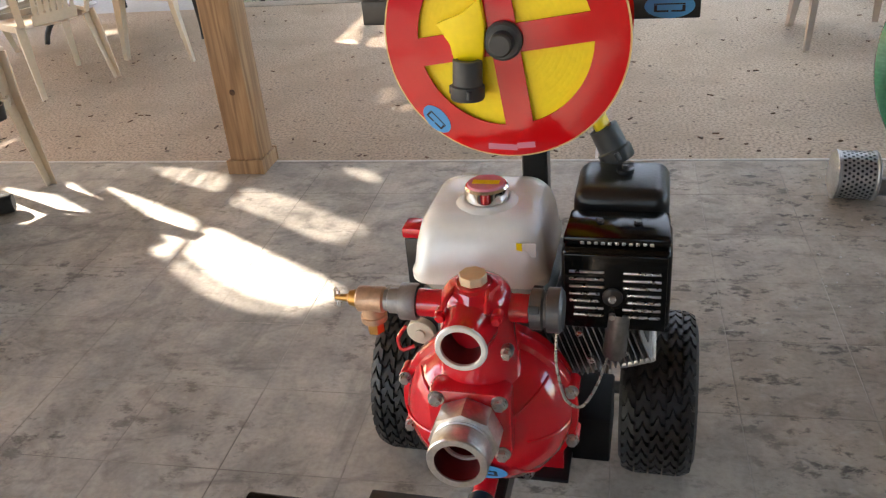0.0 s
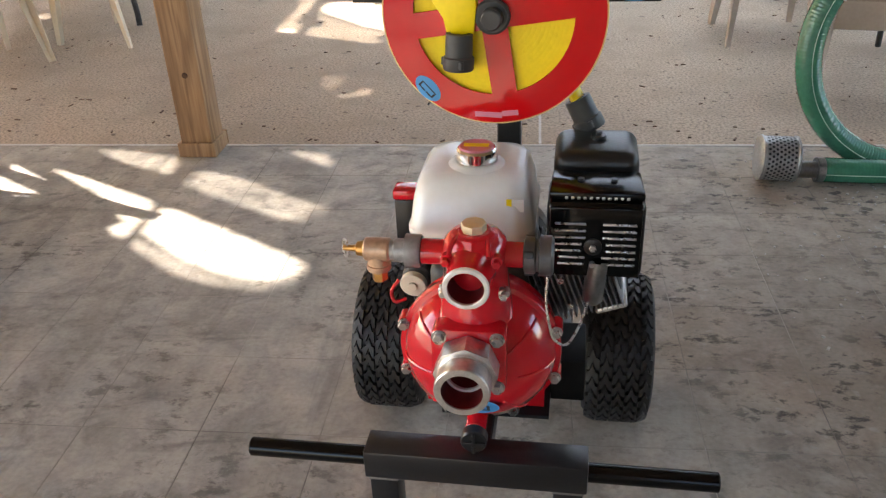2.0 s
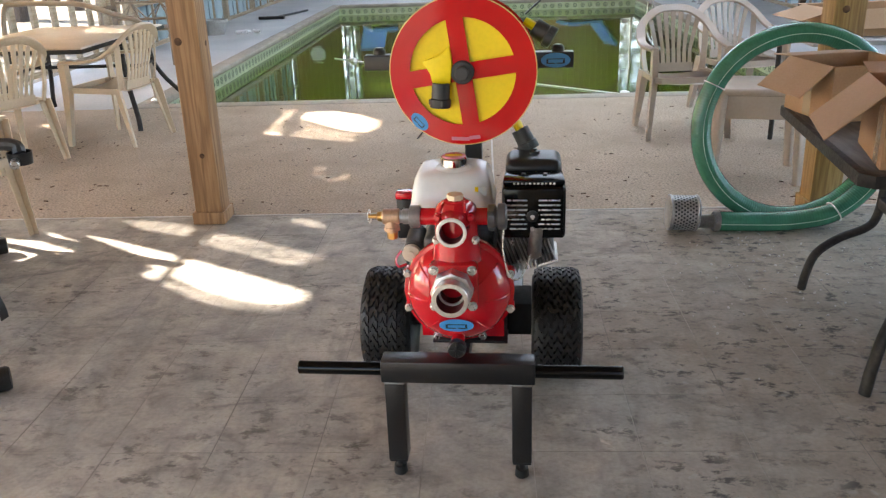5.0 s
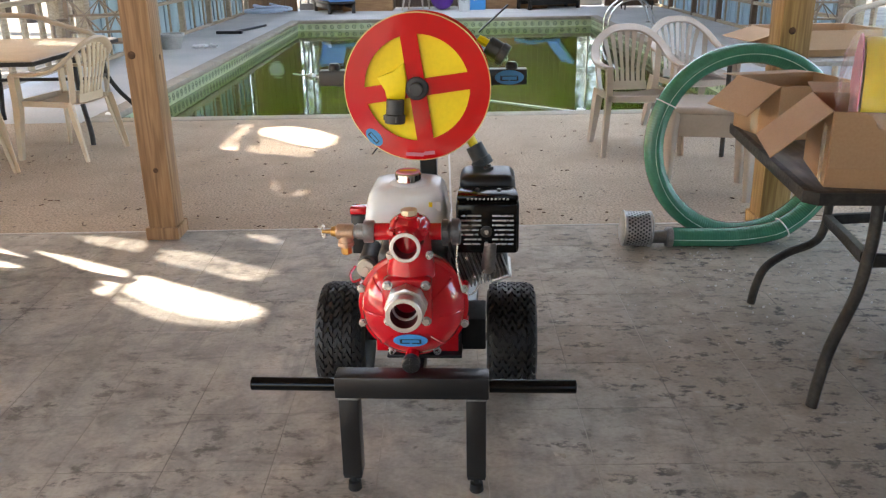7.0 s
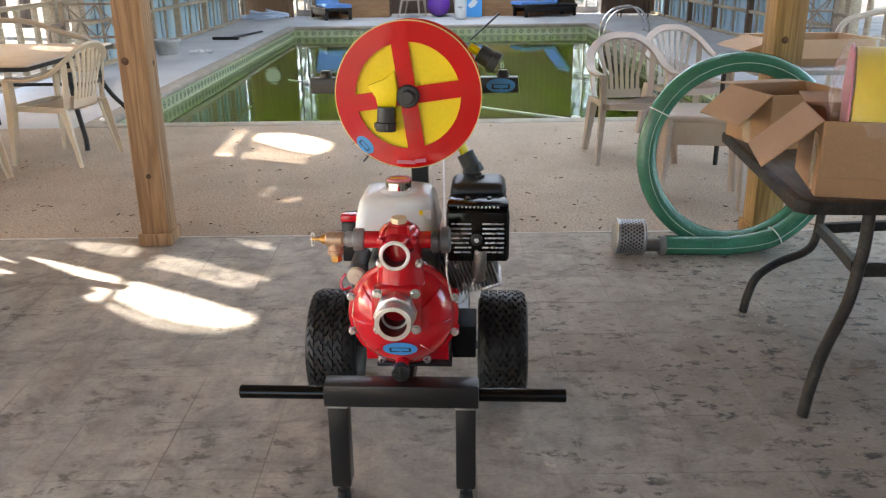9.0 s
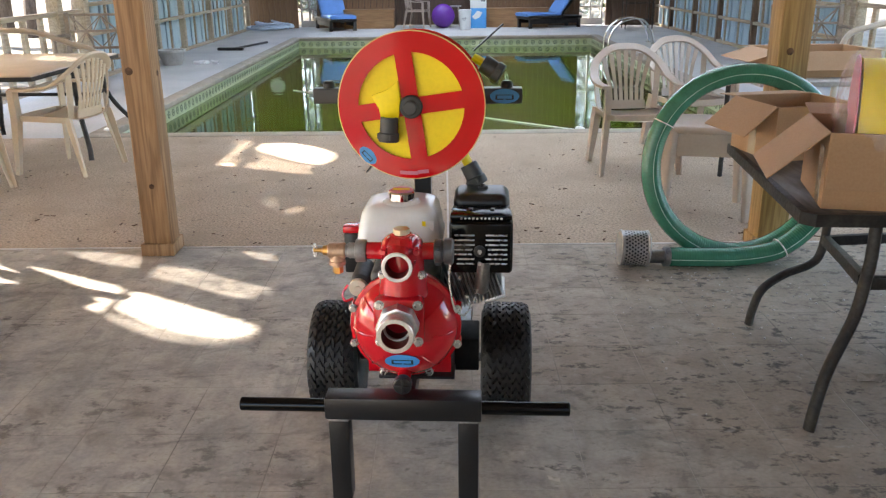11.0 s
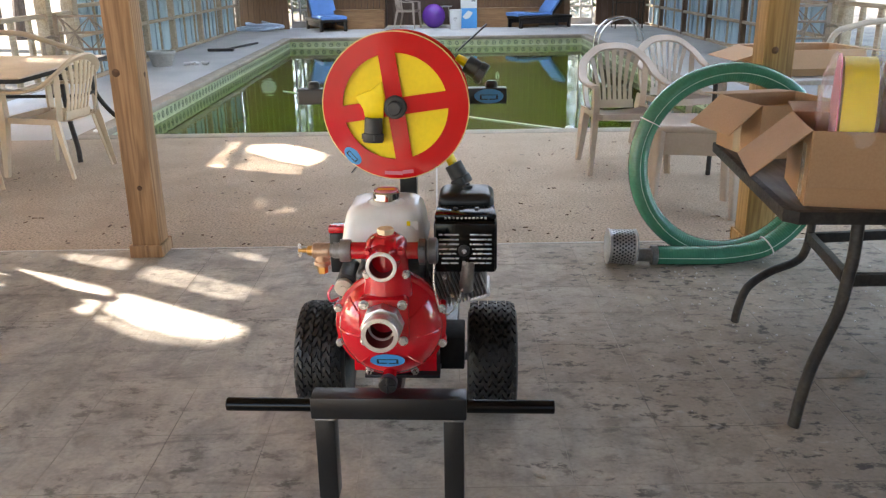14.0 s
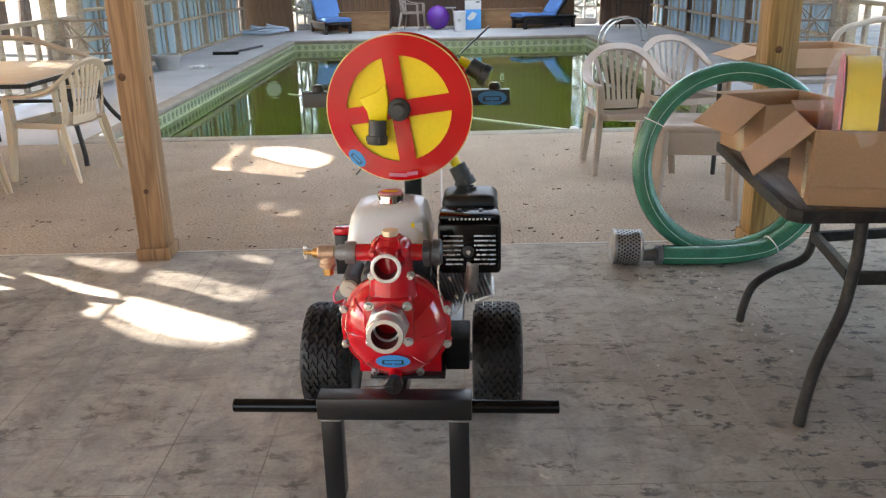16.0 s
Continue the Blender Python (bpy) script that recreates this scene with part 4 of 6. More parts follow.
for x in (-0.026, 0.022):
    part("rib", sweep(spline([(x * 1.3, 0.0, 0.742), (x * 1.2, 0.015, 0.752), (x, 0.045, 0.753)], 4), 0.0042, 8), M["red"], tow)
part("shoulder", lathe([(0.03, 0.0), (0.041, 0.002), (0.043, 0.012), (0.036, 0.026), (0.028, 0.030)], (0, 0.058, 0.728), (0, 0, 1), 8), M["red"], tow)
part("plug_boss", cyl((-0.0, 0.054, 0.748), (-0.0, 0.054, 0.760), 0.025, 24), M["red"], tow)
part("priming_plug", cyl((-0.0, 0.054, 0.7601), (-0.0, 0.054, 0.774), 0.0205, 8), M["plug"], tow, "pale brass priming plug")
for x, y, z in ((-0.040, 0.012, 0.728), (0.040, 0.012, 0.728), (-0.047, 0.02, 0.665), (0.050, 0.02, 0.665)):
    part("bolt", join(cyl((x, y - 0.012, z), (x, y, z), 0.007, 6), cyl((x, y - 0.002, z), (x, y + 0.012, z), 0.0095, 12)), M["red"] if z > 0.7 else M["steel"], tow)
part("side_port", cyl((-0.045, 0.066, 0.712), (-0.088, 0.066, 0.712), 0.0215, 24, 0.05), M["red"], tow)
part("side_port", cyl((0.045, 0.066, 0.712), (0.078, 0.066, 0.712), 0.0215, 24, 0.05), M["red"], tow)
# relief valve on the side port
rv = part("relief_valve", cyl((-0.184, 0.066, 0.712), (-0.140, 0.066, 0.712), 0.0200, 20), M["bronze"], cart, "bronze and brass relief valve")
part("reducer", lathe([(0.026, 0), (0.028, 0.003), (0.028, 0.026), (0.0195, 0.028), (0.0195, 0.044), (0.0165, 0.046), (0.0165, 0.053)], (-0.0882, 0.066, 0.712), (-1, 0, 0), 20), M["galvanised"], rv)
part("valve_outlet", lathe([(0.018, 0), (0.018, 0.026), (0.0205, 0.027), (0.0205, 0.036), (0.0125, 0.036), (0.0125, 0.042), (0.010, 0.042), (0.010, 0.03)], (-0.162, 0.066, 0.712), (0, 0, -1), 20), M["bronze"], rv)
part("drip_tip", tube_ring((-0.162, 0.066, 0.672), (-0.162, 0.066, 0.653), 0.0135, 0.0105, 6), M["brass"], rv)
part("valve_stem", lathe([(0.014, 0), (0.012, 0.012), (0.006, 0.016), (0.0045, 0.036), (0, 0.036)], (-0.184, 0.066, 0.712), (-1, 0, 0), 16), M["brass"], rv)
part("pull_ring", sweep([(-0.217 + 0.004 * math.cos(t), 0.066, 0.712 + 0.017 * math.sin(t)) for t in [2 * math.pi * k / 18 for k in range(18)]], 0.0018, 6, closed=True), M["steel"], rv)
# capped outlet with chain
cp = part("cap_coupling", lathe([(0.0225, 0), (0.030, 0.002), (0.030, 0.018), (0.026, 0.021), (0.026, 0.024), (0.033, 0.026), (0.033, 0.044), (0.028, 0.048), (0, 0.048)], (0.0782, 0.066, 0.712), (1, 0, 0), 18), M["coupling_grey"], cart, "grey cast cap on the side outlet")
for a in (60, 180, 300):
    part("lug", box(0.0795, 0.095, -0.006, 0.006, 0.029, 0.036, 0.002), M["dark_iron"], cp, "", Matrix.Translation((0, 0.066, 0.712)) @ pose(0, 0, 0, a))
chain_path = spline([(0.118, 0.05, 0.690), (0.116, 0.045, 0.64), (0.123, 0.045, 0.590), (0.132, 0.05, 0.560), (0.152, 0.06, 0.546), (0.171, 0.09, 0.562), (0.184, 0.13, 0.585)], 12)
chain = bmesh.new()
for k, p in enumerate(chain_path):
    bmesh.ops.create_icosphere(chain, subdivisions=1, radius=0.0028, matrix=Matrix.Translation(p))
part("bead_chain", chain, M["steel"], cart, "small bright bead chain")
# drain plug and foot bracket
part("drain_boss", cyl((0.0, 0.06, 0.388), (0.0, 0.004, 0.387), 0.019, 20), M["red"], cart)
dk = part("drain_knob", lathe([(0.02, 0.004), (0.0235, 0.0), (0.0235, -0.018), (0.021, -0.021), (0, -0.021)], (0.0, 0.0, 0.385), (0, 1, 0), 20), M["black"], cart, "black ribbed drain knob")
for a in (0, 90):
    part("grip_rib", box(-0.021, 0.021, -0.0255, -0.0212, -0.003, 0.003, 0.001), M["black"], dk, "", Matrix.Translation((0, 0, 0.385)) @ pose(0, 0, 0, 0, a, 0))
part("pump_foot", prism([(-0.105, 0.352), (0.115, 0.352), (0.115, 0.40), (0.08, 0.45), (-0.08, 0.45), (-0.105, 0.40)], -0.02, 0.0, 0.002, pose(0, 0.125, 0) @ pose(0, 0, 0, 90)), M["red"], cart)


# plain oval stickers with a few bars
def sticker(parent, m, w=0.062, h=0.026):
    st = part("sticker", lathe([(0, 0), (1, 0), (1, 0.0008), (0, 0.001)], (0, 0, 0), (0, -1, 0), 32), M["blue"], parent, "oval blue sticker with dark bars", m @ Matrix.Diagonal((w / 2, 1, h / 2, 1)))
    part("sticker_mark", join(box(-0.5, -0.04, -0.0016, -0.001, -0.48, -0.34), box(0.06, 0.5, -0.0016, -0.001, -0.48, -0.34), box(-0.62, -0.5, -0.0016, -0.001, -0.46, 0.08),
                              box(0.5, 0.62, -0.0016, -0.001, -0.46, 0.08), box(-0.62, 0.62, -0.0016, -0.001, 0.12, 0.22)), M["ink"], st)
    return st


sticker(bowl, pose(-0.002, 0.0135, 0.438, 20, 0, 0), 0.088, 0.044)

# engine
part("crankcase", join(box(-0.10, 0.085, 0.17, 0.45, 0.3525, 0.62, 0.02, 3), cyl((0, 0.163, 0.50), (0, 0.19, 0.50), 0.10, 30)), M["dark_iron"], cart, "dark grey engine crankcase")
part("recoil_cover", lathe([(0.115, 0), (0.125, 0.01), (0.12, 0.06), (0.08, 0.085), (0, 0.09)], (-0.01, 0.45, 0.50), (0, 1, 0), 32), M["black"], cart, "black rounded recoil starter cover")
head = part("cylinder_head", box(-0.07, 0.07, -0.075, 0.08, -0.04, 0.035, 0.006), M["dark_iron"], cart, "finned cast cylinder head", pose(0.168, 0.275, 0.582, 0, -20, 0))
for k in range(16):
    x = -0.078 + k * 0.0095
    part("cooling_fin", box(x, x + 0.0026, -0.098, 0.08, -0.056, 0.052 if k < 13 else 0.0, 0.0008, 1), M["fin"], head)
part("rocker_cover", box(0.058, 0.090, -0.085, 0.03, 0.002, 0.060, 0.014, 4), M["cast"], head, "bright cast rocker cover")
part("head_gasket", box(0.012, 0.072, -0.088, 0.05, -0.068, -0.056, 0.005, 2), M["cast"], head)
for x in (-0.022, 0.034):
    for z in (-0.025, 0.03):
        part("stud", cyl((x, -0.096, z), (x, -0.108, z), 0.0068, 6), M["steel"], head)
part("exhaust_pipe", lathe([(0, -0.004), (0.013, 0), (0.0185, 0.008), (0.0185, 0.085)], (0.192, 0.163, 0.566), (0.10, 0.05, 1.0), 22), M["iron"], cart)

# muffler with louvred guard
mu = part("muffler_guard", box(0.110, 0.274, 0.165, 0.272, 0.616, 0.757, 0.012, 3), M["black_gloss"], cart, "glossy black louvred muffler guard")
part("guard_top", prism([(0.112, 0.176), (0.272, 0.176), (0.268, 0.272), (0.116, 0.272)], 0.7575, 0.772, 0.005), M["black_gloss"], mu)
part("guard_face", box(0.116, 0.268, 0.1585, 0.1648, 0.622, 0.752, 0.002), M["black_gloss"], mu)
for r in range(7):
    z = 0.645 + r * 0.0128
    for x0, x1 in ((0.124 + (0.006 if r < 2 else 0), 0.176 - (0.006 if r in (2, 3) else 0)), (0.204 + (0.006 if r in (2, 3) else 0), 0.260)):
        part("louvre", box(x0, x1, 0.1545, 0.1586, z, z + 0.0042, 0.0015), M["steel"], mu, "bright louvre slot")
for k in range(11):
    x = 0.139 + k * 0.0102
    part("vent_dot", box(x, x + 0.0058, 0.1755, 0.1797, 0.760, 0.7655, 0.001), M["steel"], mu)
part("screw_boss", lathe([(0.0155, 0), (0.0155, 0.004), (0.010, 0.006), (0, 0.006)], (0.189, 0.1584, 0.681), (0, -1, 0), 20), M["black"], mu)
part("screw", cyl((0.189, 0.1524, 0.681), (0.189, 0.147, 0.681), 0.0062, 6), M["steel"], mu)
part("chain_screw", cyl((0.189, 0.1584, 0.648), (0.189, 0.149, 0.648), 0.005, 8), M["steel"], mu)
for x in (0.165, 0.222):
    part("screw", cyl((x, 0.228, 0.772), (x, 0.228, 0.776), 0.006, 6), M["black"], mu)
ab = part("air_cleaner", box(0.116, 0.268, 0.288, 0.43, 0.66, 0.793, 0.024, 4), M["black"], cart, "matt black air cleaner box")
part("wing_nut", join(cyl((0.195, 0.37, 0.792), (0.195, 0.37, 0.800), 0.014, 16), cyl((0.195, 0.37, 0.80), (0.195, 0.37, 0.806), 0.006, 6)), M["black"], ab)

# fuel tank
tk = bmesh.new()
rings = []
for z, w, d, cy, r in ((0.655, 0.196, 0.200, 0.292, 0.03), (0.672, 0.212, 0.222, 0.290, 0.035), (0.678, 0.226, 0.236, 0.288, 0.035), (0.690, 0.226, 0.236, 0.288, 0.035), (0.697, 0.218, 0.228, 0.288, 0.035),
                       (0.735, 0.208, 0.216, 0.290, 0.035), (0.762, 0.196, 0.200, 0.292, 0.04), (0.776, 0.176, 0.176, 0.294, 0.04), (0.782, 0.14, 0.14, 0.295, 0.04)):
    rings.append([tk.verts.new((-0.024 + x, cy + y, z)) for x, y in rounded(w, d, r, 5)])
for p, q in zip(rings, rings[1:]):
    for j in range(len(p)):
        tk.faces.new((p[j], p[(j + 1) % len(p)], q[(j + 1) % len(p)], q[j]))
tk.faces.new(rings[0][::-1])
tk.faces.new(rings[-1])
tank = part("fuel_tank", tk, M["tank"], cart, "translucent white plastic fuel tank")
part("filler_neck", lathe([(0.052, 0.781), (0.046, 0.786), (0.038, 0.788)], (-0.02, 0.27, 0), (0, 0, 1), 28), M["tank"], tank)
cap = part("fuel_cap", lathe([(0.033, 0.786), (0.036, 0.789), (0.036, 0.808), (0.033, 0.812), (0, 0.812)], (-0.02, 0.27, 0), (0, 0, 1), 18), M["chrome"], tank, "chrome ribbed fuel cap")
part("cap_label", lathe([(0.031, 0.8122), (0.030, 0.815), (0, 0.8155)], (-0.02, 0.27, 0), (0, 0, 1), 24), M["pink"], cap, "faded pink and yellow cap sticker")
part("cap_label_bar", box(-0.042, 0.002, 0.262, 0.276, 0.8156, 0.8162), M["yellow"], cap)
part("warning_label", box(0.040, 0.070, 0.185, 0.187, 0.728, 0.752), M["white"], tank, "small white label with a yellow end and unreadable lines")
part("label_mark", box(0.040, 0.049, 0.1838, 0.1848, 0.728, 0.752), M["yellow"], tank)

# starter, control box and wiring
stm = part("starter_motor", cyl((-0.133, 0.215, 0.566), (-0.133, 0.33, 0.574), 0.027, 22), M["dark_iron"], cart)
part("motor_end", join(cyl((-0.137, 0.200, 0.558), (-0.136, 0.2149, 0.560), 0.025, 22), cyl((-0.137, 0.194, 0.558), (-0.137, 0.2, 0.558), 0.009, 12)), M["cream"], stm, "cream round motor end")
bx = part("control_box", box(-0.192, -0.150, 0.33, 0.372, 0.555, 0.672, 0.005), M["black"], cart, "black control box with red lid")
part("box_lid", box(-0.194, -0.148, 0.328, 0.376, 0.6725, 0.692, 0.004), M["red"], bx)
part("wire", sweep(spline([(-0.165, 0.21, 0.565), (-0.178, 0.20, 0.545), (-0.172, 0.195, 0.525), (-0.15, 0.20, 0.53)], 6), 0.0035, 6), M["red"], cart)
part("fuel_line", sweep(spline([(0.09, 0.2, 0.64), (0.1, 0.19, 0.60), (0.09, 0.19, 0.56)], 6), 0.005, 8), M["black"], cart)
part("cable", sweep(spline([(-0.16, 0.4, 0.58), (-0.175, 0.38, 0.5), (-0.165, 0.36, 0.42), (-0.14, 0.34, 0.353)], 6), 0.005, 8), M["black"], cart)

# hose reel on its mast
RY, RZ, RR = 0.372, 1.018, 0.197
part("reel_mast", tube((0.012, 0.60, 0.343), (0.012, 0.60, 0.99), 0.05), M["black"], cart)
part("mast_brace", tube((0.012, 0.30, 0.353), (0.012, 0.30, 0.36), 0.05), M["black"], cart)
rb = part("reel_crossbar", box(-0.307, 0.307, 0.578, 0.623, 0.992, 1.037, 0.003), M["black"], cart)
sticker(rb, pose(0.255, 0.5775, 1.0145), 0.085, 0.042)
for x in (-0.262, 0.262):
    part("bar_clip", lathe([(0.018, 0), (0.018, 0.012), (0.012, 0.02), (0, 0.02)], (x, 0.60, 1.0372), (0, 0, 1), 14), M["black"], rb)
before = set(cart.children)
part("spindle", cyl((0.003, 0.36, RZ), (0.003, 0.60, RZ), 0.018), M["dark_iron"], cart)
prof = [(0.02, 0.004)]
for k in range(20):
    r = 0.025 + k * 0.0078
    prof += [(r, 0.00008), (r + 0.0008, 0.0), (r + 0.0068, 0.0), (r + 0.0076, 0.00008)]
prof += [(0.1835, 0.004), (0.1835, 0.100), (0.02, 0.100)]
reel = part("hose_coil", lathe(prof, (0.003, RY + 0.0048, RZ), (0, 1, 0), 72), M["yellow"], cart, "coiled flat yellow fire hose")


def quarter_hole_disc(R, hole, spoke, hub, turn, thick):
    """A disc with four quarter openings between spokes."""
    bm = bmesh.new()
    n = 72
    flat = []
    rim = [(R * math.cos(2 * math.pi * k / n), R * math.sin(2 * math.pi * k / n)) for k in range(n)]
    outer = [bm.verts.new((x, y, 0)) for x, y in rim]
    edges = [bm.edges.new((outer[k], outer[(k + 1) % n])) for k in range(n)]
    for q in range(4):
        s = spoke / 2
        pts = []
        a0, a1 = math.asin(s / hole), math.pi / 2 - math.asin(s / hole)
        for k in range(13):
            a = a0 + (a1 - a0) * k / 12
            pts.append((hole * math.cos(a), hole * math.sin(a)))
        pts.append((s, s))
        t = radians(turn + 90 * q)
        vs = [bm.verts.new((x * math.cos(t) - y * math.sin(t), x * math.sin(t) + y * math.cos(t), 0)) for x, y in pts]
        edges += [bm.edges.new((vs[k], vs[(k + 1) % len(vs)])) for k in range(len(vs))]
    bmesh.ops.triangle_fill(bm, use_beauty=True, use_dissolve=False, edges=edges)
    res = bmesh.ops.extrude_face_region(bm, geom=list(bm.faces))
    bmesh.ops.translate(bm, vec=(0, 0, thick), verts=[v for v in res["geom"] if isinstance(v, bmesh.types.BMVert)])
    bmesh.ops.recalc_face_normals(bm, faces=bm.faces)
    return bm


dm = pose(0.003, RY, RZ) @ pose(0, 0, 0, 90)
disc = part("front_disc", quarter_hole_disc(RR, 0.143, 0.046, 0.03, 8, 0.004), M["red_disc"], cart, "glossy red reel disc with four quarter openings", dm)
part("disc_edge", sweep([(0.003 + (RR + 0.0012) * math.cos(a), RY - 0.002, RZ + (RR + 0.0012) * math.sin(a)) for a in [2 * math.pi * k / 72 for k in range(72)]], 0.0019, 6, closed=True), M["edging"], cart, "cream rubber edging")
part("rear_disc", lathe([(0.02, 0), (RR - 0.004, 0), (RR - 0.004, 0.004), (0.02, 0.004)], (0.004, RY + 0.116, RZ + 0.002), (0, 1, 0), 64), M["red_disc"], cart, "glossy red rear reel disc")
part("hub_knob", lathe([(0.031, 0), (0.031, -0.010), (0.027, -0.013), (0.019, -0.013), (0.019, -0.033), (0.016, -0.036), (0, -0.036)], (0.003, RY - 0.004, RZ), (0, 1, 0), 26), M["plastic_grey"], cart, "black hub knob")
sticker(cart, pose(-0.119, RY - 0.0045, RZ - 0.134, 0, 48, 0), 0.058, 0.034)
# pale smears: peeled-sticker residue together with pinkish glints painted on the disc
for x, z, w, a in ((-0.01, -0.182, 0.05, 2), (0.03, -0.178, 0.03, -6)):
    part("sticker_residue", box(-w / 2, w / 2, RY - 0.0046, RY - 0.0041, -0.005, 0.005), M["pink"], disc, "", dm.inverted() @ Matrix.Translation((0.003 + x, 0, RZ + z)) @ pose(0, 0, 0, 0, a, 0))


def hose_end(name, p, way, r=0.0265, length=0.062, tail=0.045, label="dark grey hose coupling with a yellow hose end"):
    e = part(name, lathe([(0.016, 0), (r * 0.86, 0.001), (r * 0.88, length * 0.62), (r, length * 0.66), (r, length * 0.96), (r * 0.94, length), (r * 0.7, length), (r * 0.66, length * 0.5), (0, length * 0.5)],
                         p, way, 22), M["plastic_grey"], cart, label)
    w, a, b = frame_of(way)
    p = Vector(p)
    if tail:
        part("hose_tail", sweep([p - w * tail, p - w * tail * 0.5, p + w * 0.004], 0.02, 14, shape=[(0.022 * math.cos(t), 0.012 * math.sin(t)) for t in [2 * math.pi * k / 14 for k in range(14)]], radii=[0.8, 1.0, 0.95]), M["yellow"], e)
    for k in range(3):
        t = 2 * math.pi * k / 3 + 0.5
        c = p + w * length * 0.8 + (a * math.cos(t) + b * math.sin(t)) * r
        part("lug", cyl(c - w * 0.007, c + w * 0.007, 0.005, 8), M["plastic_grey"], e)
    return e


hose_end("hose_coupling", (-0.055, RY - 0.018, RZ - 0.026), (-0.05, -0.06, -1.0), 0.028, 0.066, 0)
part("hose_fold", prism([(-0.104, 0.030), (-0.060, 0.046), (-0.030, 0.070), (-0.024, 0.02), (-0.030, -0.032), (-0.078, -0.032), (-0.083, -0.004)], 0.0, 0.012, 0.003, pose(0.0, RY - 0.006, RZ) @ pose(0, 0, 0, 90)), M["yellow"], cart)
hose_end("hose_coupling", (0.192, RY + 0.06, RZ + 0.108), (0.80, -0.10, -0.50), 0.029, 0.060, 0.03)
hose_end("hose_coupling", (0.152, RY + 0.07, RZ - 0.172), (0.42, -0.12, -0.80), 0.029, 0.066, 0.045)
part("strap", sweep([(0.165, RY + 0.12, RZ + 0.135), (0.245, RY + 0.135, RZ + 0.205)], 0, shape=[(-0.006, -0.002), (0.006, -0.002), (0.006, 0.002), (-0.006, 0.002)]), M["black"], cart)
part("strap", sweep([(-0.108, RY + 0.12, RZ - 0.165), (-0.148, RY + 0.13, RZ - 0.213)], 0, shape=[(-0.005, -0.002), (0.005, -0.002), (0.005, 0.002), (-0.005, 0.002)]), M["black"], cart)

# the reel stands turned a little on its mast
turn_m = Matrix.Translation((0.003, RY + 0.05, 0)) @ pose(0, 0, 0, 0, 0, -1.5) @ Matrix.Translation((-0.003, -RY - 0.05, 0))
for ob in cart.children:
    if ob not in before:
        ob.matrix_basis = turn_m @ ob.matrix_basis

# ---- resin armchairs ----
def resin_chair(m, mat, label):
    c = thing("resin_armchair", m, label, "chair", "resin armchairs")
    seat = bmesh.new()
    g = []
    for j in range(7):
        v = j / 6
        row = []
        for i in range(7):
            u = i / 6 - 0.5
            w = 0.46 - 0.05 * v
            row.append(seat.verts.new((u * w, -0.22 + 0.43 * v, 0.415 - 0.02 * v - 0.018 * (1 - (2 * u) ** 2) - 0.03 * (max(0, 0.18 - v) / 0.18) ** 2)))
        g.append(row)
    for j in range(6):
        for i in range(6):
            seat.faces.new((g[j][i], g[j][i + 1], g[j + 1][i + 1], g[j + 1][i]))
    r = bmesh.ops.solidify(seat, geom=list(seat.faces), thickness=0.012)
    part("seat", seat, mat, c)
    part("seat_apron", sweep([(-0.225, 0.19, 0.395), (-0.232, -0.2, 0.40), (-0.20, -0.225, 0.40), (0.20, -0.225, 0.40), (0.232, -0.2, 0.40), (0.225, 0.19, 0.395)], 0, shape=[(-0.006, -0.022), (0.006, -0.022), (0.006, 0.018), (-0.006, 0.018)]), mat, c)
    # bow of the back running down into the arms
    flat = [(-0.013, -0.02), (0.013, -0.02), (0.016, 0.0), (0.013, 0.02), (-0.013, 0.02), (-0.016, 0)]
    bow = spline([(-0.255, -0.20, 0.60), (-0.27, -0.02, 0.605), (-0.262, 0.13, 0.635), (-0.225, 0.245, 0.72), (-0.12, 0.295, 0.80), (0, 0.305, 0.818),
                  (0.12, 0.295, 0.80), (0.225, 0.245, 0.72), (0.262, 0.13, 0.635), (0.27, -0.02, 0.605), (0.255, -0.20, 0.60)], 5)
    part("back_bow", sweep(bow, 0, shape=[(-0.027, -0.010), (-0.02, -0.013), (0.02, -0.013), (0.027, -0.010), (0.030, 0.0), (0.027, 0.009), (-0.027, 0.009), (-0.030, 0)]), mat, c)
    part("back_base", sweep([(0, 0.203, 0.392), (0, 0.210, 0.425), (0, 0.215, 0.452)], 0, shape=[(-0.135, -0.005), (0.135, -0.005), (0.135, 0.005), (-0.135, 0.005)]), mat, c)
    for k in range(7):
        u = (k - 3) / 3
        top = Vector((u * 0.165, 0.295 - 0.03 * u * u, 0.795 - 0.055 * u * u))
        low = Vector((u * 0.112, 0.214, 0.45))
        part("back_slat", sweep([low, low.lerp(top, 0.3) + Vector((-u * 0.012, 0.006, 0)), low.lerp(top, 0.65) + Vector((-u * 0.008, 0.008, 0)), top], 0,
                                shape=[(-0.017, -0.0045), (-0.012, -0.006), (0.012, -0.006), (0.017, -0.0045), (0.017, 0.0045), (-0.017, 0.0045)], radii=[0.78, 0.66, 0.8, 1.0]), mat, c)
    for s in (-1, 1):
        part("back_stile", sweep(spline([(s * 0.20, 0.20, 0.40), (s * 0.215, 0.225, 0.52), (s * 0.222, 0.243, 0.705)], 4), 0, shape=[(-0.02, -0.006), (0.02, -0.006), (0.02, 0.006), (-0.02, 0.006)]), mat, c)
        for y, top, foot in ((-1, (s * 0.243, -0.205, 0.596), (s * 0.268, -0.235, 0.0)), (1, (s * 0.21, 0.20, 0.41), (s * 0.235, 0.285, 0.0))):
            t, f = Vector(top), Vector(foot)
            k = Vector((s * 0.240, -0.205, 0.40)) if y < 0 else t.lerp(f, 0.2)
